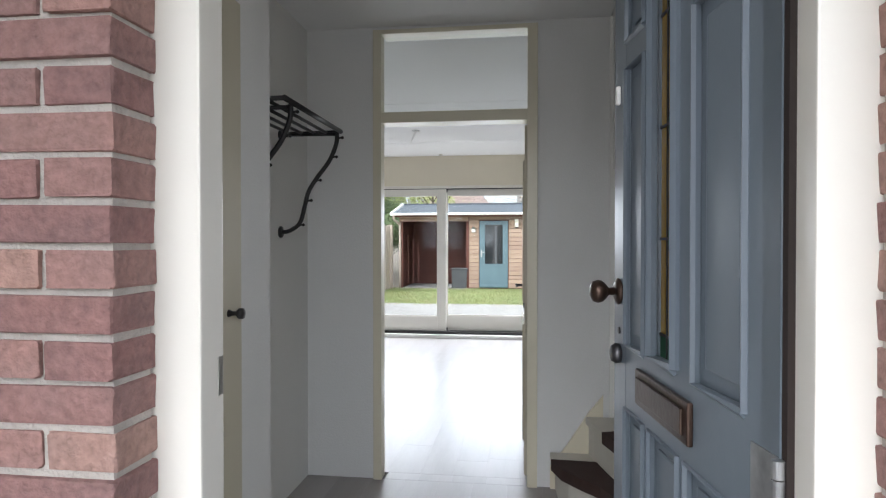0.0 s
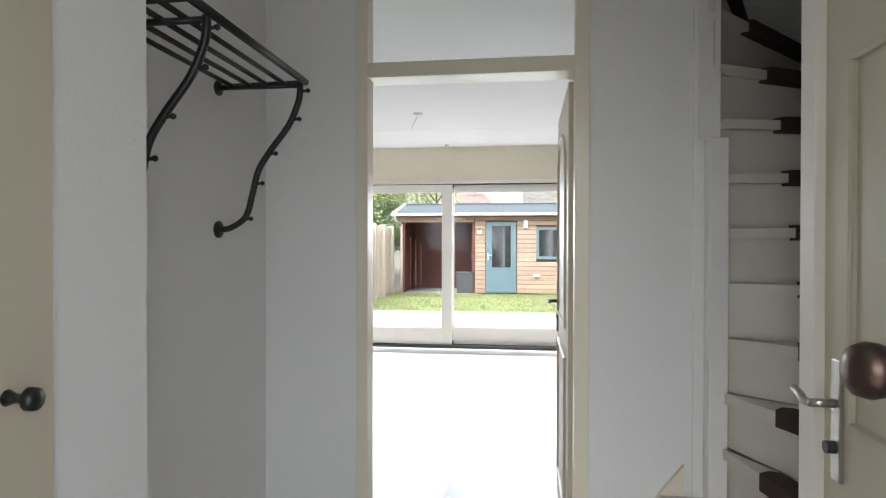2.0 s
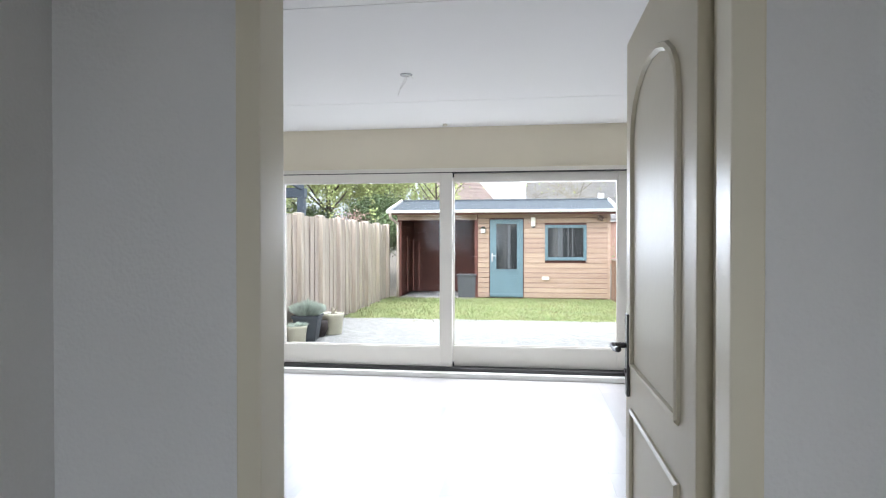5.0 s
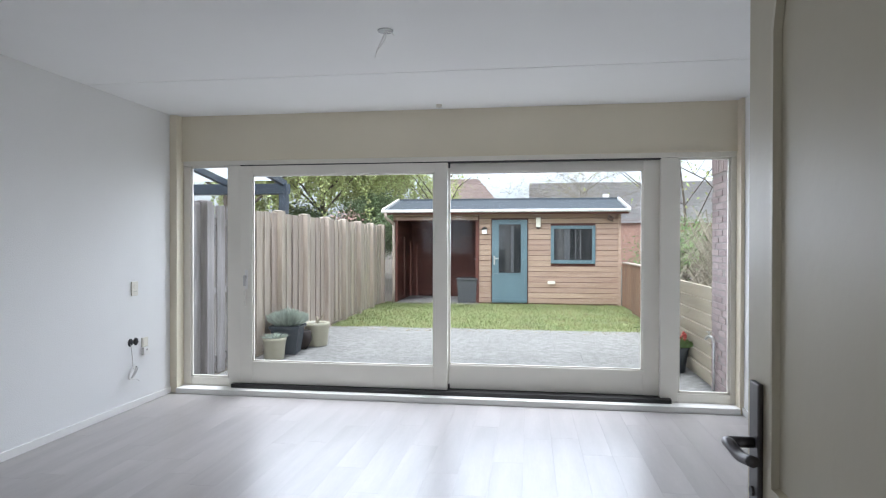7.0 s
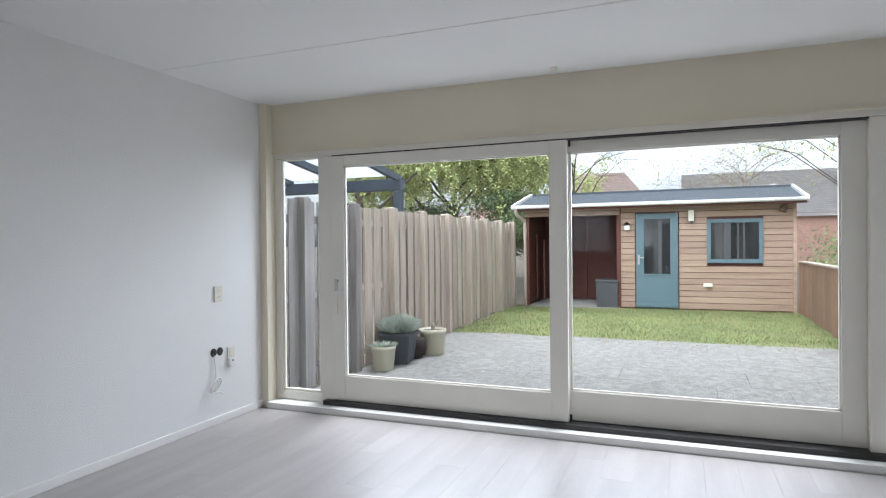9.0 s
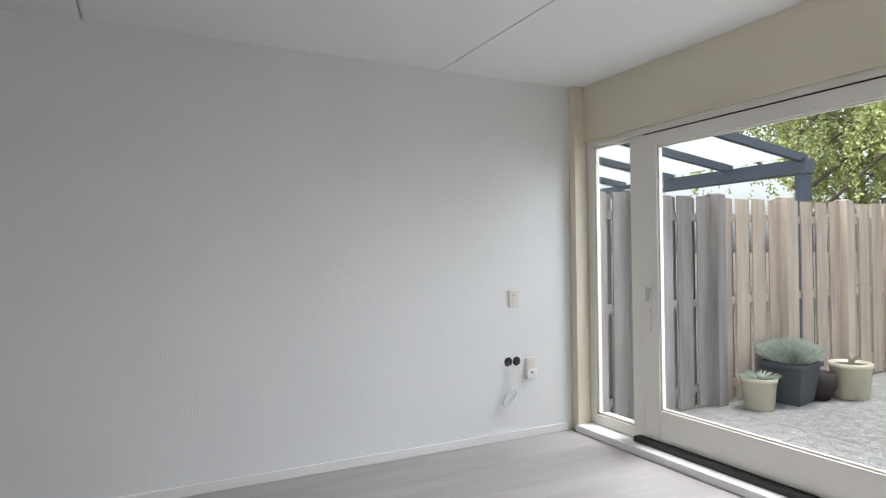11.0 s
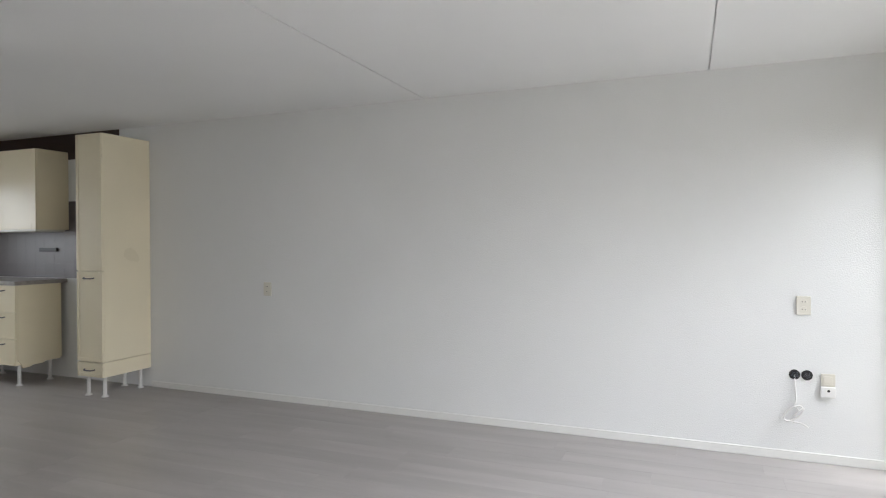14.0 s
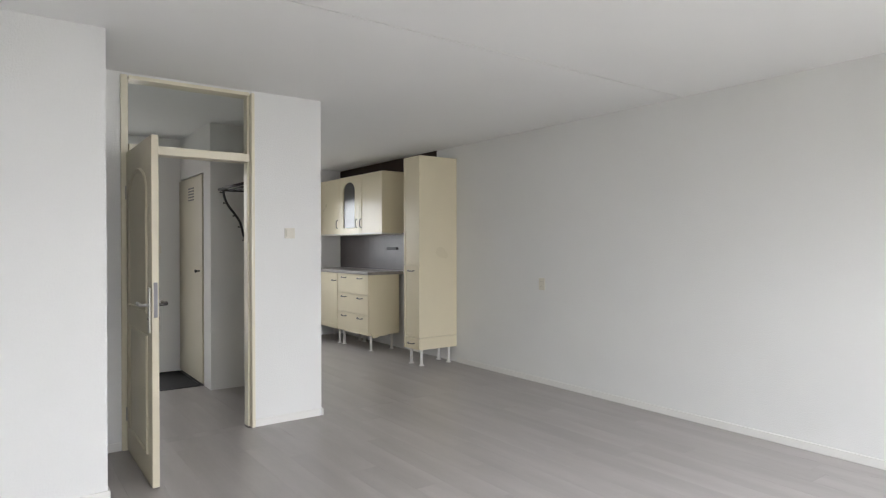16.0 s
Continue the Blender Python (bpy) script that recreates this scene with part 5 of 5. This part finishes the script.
p1 = round_pot(-2.66, 6.9, 0.135, 0.27, "small cream glazed flower pot on the paving")
part("plant", tuft(90, 0.1, 0.08, 3), M_tuft, p1).location = (0, 0, 0.25)
p3 = round_pot(-2.48, 7.9, 0.165, 0.32, "cream glazed flower pot with a dry stump")
bm = bmesh.new()
tube(bm, [(0.0, 0, 0.28), (0.01, 0, 0.35), (-0.01, 0.01, 0.40)], [0.03, 0.025, 0.015], 8)
tube(bm, [(0.0, 0, 0.32), (0.05, 0, 0.37), (0.08, 0.01, 0.42)], [0.016, 0.01, 0.006], 6)
part("stump", bm, M_twig, p3)
pl = thing("planter", -2.66, 7.32, zg(7.3) + 0.012, 8, "tapered dark grey planter full of grey-green grass", "planter")
bm = bmesh.new()
v = bmesh.ops.create_cube(bm, size=1)["verts"]
for q in v:
    s = 0.72 if q.co.z < 0 else 1.0
    q.co = Vector((q.co.x * 0.36 * s, q.co.y * 0.36 * s, (q.co.z + 0.5) * 0.36))
part("tub", bm, M_planter, pl)
part("rim", bx(bx(bx(box(-0.195, -0.195, 0.325, 0.195, -0.165, 0.365, 0.004), -0.195, 0.165, 0.325, 0.195, 0.195, 0.365, 0.004), -0.195, -0.165, 0.325, -0.165, 0.165, 0.365, 0.004),
                0.165, -0.165, 0.325, 0.195, 0.165, 0.365, 0.004), M_planter, pl)
part("plant", tuft(2600, 0.2, 0.24, 4, 0.4), M_tuft, pl).location = (0, 0, 0.34)
dk = thing("flower_pot", -2.62, 7.62, zg(7.6) + 0.012, 0, "dark brown bowl pot behind the planter", "pot", "garden pots")
part("pot", lathe(bmesh.new(), ((0.001, 0), (0.1, 0), (0.16, 0.12), (0.15, 0.24), (0.13, 0.24), (0.001, 0.2))), M_void, dk, smooth=True)
gp = thing("flower_pot", 2.02, 6.9, zg(6.9) + 0.012, 0, "dark green plastic pot with red flowers", "pot", "garden pots")
part("pot", lathe(bmesh.new(), ((0.001, 0), (0.1, 0), (0.135, 0.24), (0.145, 0.25), (0.145, 0.28), (0.001, 0.26))), M_planter, gp, smooth=True)
part("plant", tuft(140, 0.12, 0.16, 8), M_hedge, gp).location = (0, 0, 0.25)
bm = bmesh.new()
for k in range(14):
    a = rng.uniform(0, 6.28)
    bmesh.ops.create_icosphere(bm, subdivisions=1, radius=0.02, matrix=Matrix.Translation((0.1 * math.cos(a), 0.1 * math.sin(a), 0.36 + rng.uniform(0, 0.07))))
part("flowers", bm, mat("red_petals", (0.5, 0.08, 0.06), 0.6), gp)
solo("paving_block", box(2.24, 9.08, zg(9), 2.38, 9.22, zg(9) + 0.27, 0.01), M_pale, "pale wooden end post of the low fence", "post")


# ---- plants and far houses ----
def leaf_mesh(n, sampler, size, seed, droop=0.0):
    g = random.Random(seed)
    verts, faces = [], []
    for k in range(n):
        p = Vector(sampler(g))
        d = Vector((g.gauss(0, 1), g.gauss(0, 1), g.gauss(0, 1) - droop)).normalized()
        u = d.orthogonal().normalized()
        L, w = size * g.uniform(0.6, 1.3), size * g.uniform(0.25, 0.42)
        i = len(verts)
        verts += [tuple(p), tuple(p + d * L * 0.5 + u * w), tuple(p + d * L), tuple(p + d * L * 0.5 - u * w)]
        faces.append((i, i + 1, i + 2, i + 3))
    return verts, faces


def limbs(bm, base, h, r, seed, n=9, spread=1.0, up=0.6, twigs=3):
    g = random.Random(seed)
    base = Vector(base)
    top = base + Vector((g.uniform(-0.2, 0.2), g.uniform(-0.2, 0.2), h))
    trunk = smooth_pts([base, base.lerp(top, 0.35) + Vector((g.uniform(-0.1, 0.1), 0, 0)), base.lerp(top, 0.7) + Vector((g.uniform(-0.2, 0.2), 0, 0)), top], 4)
    tube(bm, trunk, [r * (1 - 0.85 * i / (len(trunk) - 1)) for i in range(len(trunk))], 8)
    ends = []
    for k in range(n):
        t = 0.3 + 0.65 * k / n
        p = trunk[min(int(t * (len(trunk) - 1)), len(trunk) - 1)]
        a = g.uniform(0, 6.28)
        L = h * 0.42 * (1.15 - t) * 1.6 * spread
        q = p + Vector((math.cos(a) * L, math.sin(a) * L, L * up))
        mid = p.lerp(q, 0.5) + Vector((0, 0, L * 0.12))
        tube(bm, [p, mid, q], [r * 0.32, r * 0.2, r * 0.06], 6)
        ends.append((p, mid, q))
        for j in range(twigs):
            s = mid.lerp(q, g.random())
            b = g.uniform(0, 6.28)
            e = s + Vector((math.cos(b), math.sin(b), g.uniform(-0.1, 0.9))) * L * 0.4
            tube(bm, [s, s.lerp(e, 0.5) + Vector((0, 0, 0.03)), e], [r * 0.1, r * 0.06, r * 0.025], 4)
            ends.append((s, s.lerp(e, 0.5), e))
    return ends


def tree(name, x, y, h, r, seed, leaves, size, material, label, weep=0.0, n=12, spread=1.0, cloud=0.5, up=0.6, twigs=3):
    t = thing(name, x, y, zg(y) - 0.05, 0, label, "tree" if h > 3 else "shrub")
    bm = bmesh.new()
    ends = limbs(bm, (0, 0, 0), h, r, seed, n, spread, up, twigs)
    part("trunk", bm, M_bark if material is not M_twig else M_twig, t)

    gs = random.Random(seed + 7)
    strands = []
    for k in range(900):
        a, b, c = gs.choice(ends)
        strands.append((b.lerp(c, gs.random()) + Vector((gs.gauss(0, cloud), gs.gauss(0, cloud), gs.gauss(0, cloud))), gs.uniform(-0.25, 0.25), gs.uniform(-0.25, 0.25), gs.uniform(0.4, 1.6)))

    def sample(g):
        a, b, c = g.choice(ends)
        k = g.random()
        p = b.lerp(c, k)
        if weep > 0.5:
            s = strands[g.randrange(len(strands))]
            k = g.random()
            return s[0] + Vector((s[1] * k + g.gauss(0, 0.05), s[2] * k + g.gauss(0, 0.05), -s[3] * k))
        return p + Vector((g.gauss(0, cloud), g.gauss(0, cloud), g.gauss(0, cloud * 0.8)))
    if leaves:
        v, f = leaf_mesh(leaves, sample, size, seed + 1, weep)
        me = bpy.data.meshes.new("crown")
        me.from_pydata(v, [], f)
        me.materials.append(material)
        o = new("crown", me)
        o.parent = t
    return t


tree("birch_tree", -6.0, 18.0, 6.6, 0.12, 11, 76000, 0.08, M_leaf, "tall birch tree with hanging light green spring leaves", 1.0, 18, 0.9, 0.3)
tree("birch_tree", -7.8, 15.5, 7.4, 0.14, 12, 80000, 0.075, M_leaf, "spreading birch tree with hanging light green leaves", 1.0, 18, 1.0, 0.4)
tree("birch_tree", -9.5, 21.0, 9.0, 0.15, 18, 26000, 0.09, M_leaf, "tall birch tree behind the gardens in light leaf", 1.0, 16, 1.0, 0.5)
tree("birch_tree", -6.0, 23.0, 6.2, 0.1, 27, 30000, 0.10, M_leaf, "birch tree in light green leaf behind the shed", 1.0, 16, 0.9, 0.3)
tree("holly_bush", -4.1, 16.8, 2.5, 0.09, 13, 24000, 0.06, M_holly, "dark green evergreen bush behind the fence", 0.0, 14, 0.75, 0.22, 0.9)
tree("holly_bush", -6.4, 17.4, 2.2, 0.09, 23, 12000, 0.06, M_holly, "broad dark evergreen bush beyond the fence", 0.0, 14, 0.9, 0.25, 0.8)
tree("blossom_shrub", -4.6, 15.4, 2.1, 0.04, 14, 900, 0.05, M_bud, "small shrub with pale pink blossom", 0.0, 10, 0.8, 0.16, 0.9)
tree("bare_tree", -2.6, 19.5, 4.6, 0.06, 15, 1500, 0.06, M_leaf, "bare branching tree with first buds", 0.0, 16, 1.3, 0.4, 0.5, 7)
tree("bare_tree", 2.3, 21.5, 4.0, 0.04, 16, 2500, 0.05, M_twig, "twiggy bare tree behind the shed", 0.0, 26, 1.4, 0.3, 0.5, 14)
tree("bare_tree", 4.6, 17.5, 5.6, 0.05, 17, 6000, 0.07, M_leaf, "tree in thin yellow-green leaf beside the shed", 0.1, 18, 1.3, 0.4, 0.5, 7)
tree("garden_hedge", 3.6, 13.0, 1.3, 0.05, 19, 3500, 0.06, M_hedge, "leafy green hedge behind the low fence", 0.0, 14, 1.4, 0.2, 0.5)
tree("garden_hedge", 4.3, 15.2, 1.7, 0.05, 29, 3500, 0.06, M_hedge, "taller leafy green hedge by the shed", 0.0, 14, 1.4, 0.22, 0.5)
for x, y, sd_ in ((3.05, 8.0, 31), (3.3, 9.2, 33), (3.0, 7.0, 35)):
    t = thing("dry_shrub", x, y, zg(y), 0, "tangled dry shrub of thin bare twigs over the fence", "shrub", "dry shrubs")
    bm = bmesh.new()
    g = random.Random(sd_)
    for k in range(420):
        a, q = g.uniform(0, 6.28), g.uniform(0, 0.35)
        s = Vector((q * math.cos(a), q * math.sin(a), g.uniform(0.1, 1.2)))
        b = g.uniform(0, 6.28)
        L = g.uniform(0.5, 1.3)
        e = s + Vector((math.cos(b) * L * 0.6, math.sin(b) * L * 0.6, L * g.uniform(0.3, 1.0)))
        m2 = s.lerp(e, 0.6) + Vector((0, 0, 0.15 * L))
        tube(bm, [s, m2, e - Vector((0, 0, 0.3 * L))], [0.008, 0.006, 0.003], 4, False)
    part("twigs", bm, M_twig, t)
tree("garden_tree", 4.6, 11.0, 5.0, 0.05, 41, 6000, 0.07, M_leaf, "slender tree in thin yellow-green leaf over the fence", 0.3, 18, 1.0, 0.35, 0.6, 6)


def far_house(x0, x1, y0, y1, eave, ridge, gable, roofmat, label, wins, hip=0.0):
    h = thing("house", 0, 0, 0, 0, label, "house", "far houses")
    bm = box(x0, y0, -0.1, x1, y1, eave)
    ym, xm_ = (y0 + y1) / 2, (x0 + x1) / 2
    tri = ((x0, y0, eave), (x1, y0, eave), (xm_, y0, ridge)) if gable else ((x0, y0, eave), (x0, y1, eave), (x0, ym, ridge))
    bm.faces.new([bm.verts.new(q) for q in tri])
    part("wall", bm, M_housebrick, h)
    bm = bmesh.new()
    o = 0.25
    if gable:
        quads = (((x0 - o, y0 - o, eave - 0.2), (xm_, y0 - o, ridge), (xm_, y1, ridge), (x0 - o, y1, eave - 0.2)), ((xm_, y0 - o, ridge), (x1 + o, y0 - o, eave - 0.2), (x1 + o, y1, eave - 0.2), (xm_, y1, ridge)))
    else:
        quads = (((x0 - o, y0 - o, eave - 0.2), (x1 + o, y0 - o, eave - 0.2), (x1 + o - hip, ym, ridge), (x0 - o, ym, ridge)), ((x0 - o, ym, ridge), (x1 + o - hip, ym, ridge), (x1 + o, y1 + o, eave - 0.2), (x0 - o, y1 + o, eave - 0.2)))
    for q in quads:
        bm.faces.new([bm.verts.new(c) for c in q])
    if hip:
        bm.faces.new([bm.verts.new(c) for c in ((x1 + o, y0 - o, eave - 0.2), (x1 + o, y1 + o, eave - 0.2), (x1 + o - hip, ym, ridge))])
    bmesh.ops.solidify(bm, geom=bm.faces[:], thickness=0.12)
    rp = part("roof", bm, roofmat, h)
    if not gable:
        nrow = 26
        bm = bmesh.new()
        for k in range(1, nrow):
            t = k / nrow
            yy, zz = (y0 - o) + (ym - y0 + o) * t, (eave - 0.2) + (ridge - eave + 0.2) * t
            bx(bm, x0 - o, yy - 0.03, zz + 0.05, x1 + o - hip * t, yy + 0.03, zz + 0.065)
        part("tile_course", bm, roofmat, rp)
    for wx, wz, ww, wh in wins:
        w_ = part("window", box(wx, y0 - 0.05, wz, wx + ww, y0 + 0.05, wz + wh), M_white, h)
        part("pane", box(wx + 0.08, y0 - 0.07, wz + 0.08, wx + ww - 0.08, y0 - 0.051, wz + wh - 0.08), M_darkglass, w_)
    return h


far_house(-5.2, -0.7, 33.0, 42.0, 2.9, 5.45, False, M_tile, "brick house with a haze-paled brown tiled roof beyond the gardens", ((-3.8, 0.8, 1.4, 1.3),), 2.3)
far_house(0.6, 14.0, 38.0, 46.0, 2.9, 5.6, False, M_tilegrey, "long house with a grey tiled roof beyond the gardens", ((9.0, 0.8, 1.6, 1.3),))
skyl = solo("roof_window", box(5.0, 39.45, 4.1, 5.35, 39.85, 4.6), M_white, "pale roof window on the grey tiled roof", "window")

# ---- pieces: planks, tiles, bricks, slabs ----
pw, pg = 0.192, 0.0007


def lay_planks(x0, x1, y0, y1, seed):
    g = random.Random(seed)
    x = x0
    while x < x1 - 0.02:
        w = min(pw, x1 - x)
        y = y0 - g.uniform(0.0, 1.1)
        while y < y1:
            a, b = max(y, y0), min(y + 1.285, y1)
            if b - a > 0.03:
                L = round(b - a, 3)
                key = (round(w, 3), L)
                if key not in plank_meshes:
                    plank_meshes[key] = mesh_of("plank", box(pg / 2, pg / 2, -0.012, w - pg / 2, L - pg / 2, 0.0), M_floor)
                piece("plank", plank_meshes[key], floor, pose(x, a, 0))
            y += 1.285
        x += pw


plank_meshes = {}
lay_planks(XL, XR, 0.101, 5.055, 1)
lay_planks(XL, KX, -4.1, 0.1, 2)
lay_planks(HX, 1.3, -1.57, -0.001, 3)
lay_planks(0.0, 0.81, 0.0, 0.1, 4)

me = mesh_of("tile", box(0.0, 0.0, 0.0, 0.006, 0.1512, 0.1512, 0.0006), M_splash)
for i in range(17):
    for j in range(3):
        piece("tile", me, bs, pose(XL + 0.003, -4.09 + i * 0.152, BZ1 + 0.05 + j * 0.152))

fw = setting("wall_brick_front", bx(bx(box(-0.6, -2.648, -0.1, 0.24, -2.565, 2.75), 1.232, -2.648, -0.1, 2.2, -2.565, 2.75), 0.24, -2.648, 2.31, 1.232, -2.565, 2.75), M_mortar,
             "red brick front wall with grey joints")


# unseen slab, added to cut the sky light on jambs and upper bricks
setting("canopy", box(-1.6, -3.9, 2.66, 3.0, -2.66, 2.82, 0.01), M_white, "white slab added out of view to shade the front door")


def brick_mesh(name, L, D, Hh, material):
    return mesh_of(name, box(-L / 2, -D / 2, -Hh / 2, L / 2, D / 2, Hh / 2, 0.004), material)


C = 0.0615


def worn_bricks(L):
    """Five brick shapes with knocked, uneven edges."""
    out = []
    for k in range(5):
        me = brick_mesh("brick", L, 0.1, 0.0515, M_brick)
        g = random.Random(90 + k)
        for v in me.vertices:
            v.co += Vector((g.uniform(-0.0016, 0.0016), g.uniform(-0.001, 0.001), g.uniform(-0.0012, 0.0012)))
        out.append(me)
    return out


fulls, halves = worn_bricks(0.211), worn_bricks(0.1)
for k in range(38):
    z = 0.025 + C * k
    off = (0.0, 0.11, 0.055, 0.165)[k % 4]
    x = 0.245 if k % 2 == 0 else 0.245 - 0.11
    if k % 2:
        piece("brick", rng.choice(halves), fw, pose(0.245 - 0.05 + rng.uniform(-0.002, 0.002), -2.606 + rng.uniform(-0.003, 0.003), z, 0, rng.uniform(-0.5, 0.5), 0))
    for j in range(3):
        xc = x - 0.105 - j * 0.222 + rng.uniform(-0.002, 0.002)
        if xc > -0.5:
            piece("brick", rng.choice(fulls), fw, pose(xc, -2.606 + rng.uniform(-0.003, 0.003), z + rng.uniform(-0.002, 0.002), 0, rng.uniform(-0.5, 0.5), 0))
    x = 1.228 + (0.0 if k % 2 == 0 else 0.11)
    if k % 2:
        piece("brick", rng.choice(halves), fw, pose(1.228 + 0.05, -2.606, z))
    piece("brick", rng.choice(fulls), fw, pose(x + 0.105, -2.606, z, 0, rng.uniform(-0.5, 0.5), 0))

fullg = brick_mesh("brick", 0.1, 0.205, 0.052, M_brick2)
halfg = brick_mesh("brick", 0.1, 0.1, 0.052, M_brick2)
sold = brick_mesh("brick", 0.22, 0.06, 0.19, M_brick2)
for k in range(34):
    z = -0.05 + C * k
    y = 6.035
    if k % 2:
        piece("brick", halfg, gw, pose(2.206, y - 0.05, z, 0, 0, rng.uniform(-0.8, 0.8)))
        y -= 0.11
    while y - 0.205 > 5.36:
        piece("brick", fullg, gw, pose(2.206 + rng.uniform(-0.004, 0.004), y - 0.1025 + rng.uniform(-0.002, 0.002), z + rng.uniform(-0.002, 0.002), 0, 0, rng.uniform(-0.8, 0.8)))
        y -= 0.217
for k in range(9):
    piece("brick", sold, gw, pose(2.26, 6.0 - k * 0.072, 2.14 + 0.0))

slab = mesh_of("slab", box(0.001, 0.001, -0.04, 0.609, 0.609, 0.0, 0.002), M_patio)
for i in range(9):
    for j in range(7):
        x, y = -2.92 + i * 0.6105 - (0.3 if j % 2 else 0.0), 5.40 + j * 0.6105
        x0, x1 = max(x, -2.93), min(x + 0.61, 2.45)
        me = slab if x1 - x0 > 0.6 else mesh_of("slab", box(0.001, 0.001, -0.04, x1 - x0 - 0.001, 0.609, 0.0, 0.002), M_patio)
        piece("slab", me, patio, pose(x0, y, zg(y + 0.3) + 0.012 + rng.uniform(-0.001, 0.001), 0.77, rng.uniform(-0.08, 0.08), 0))
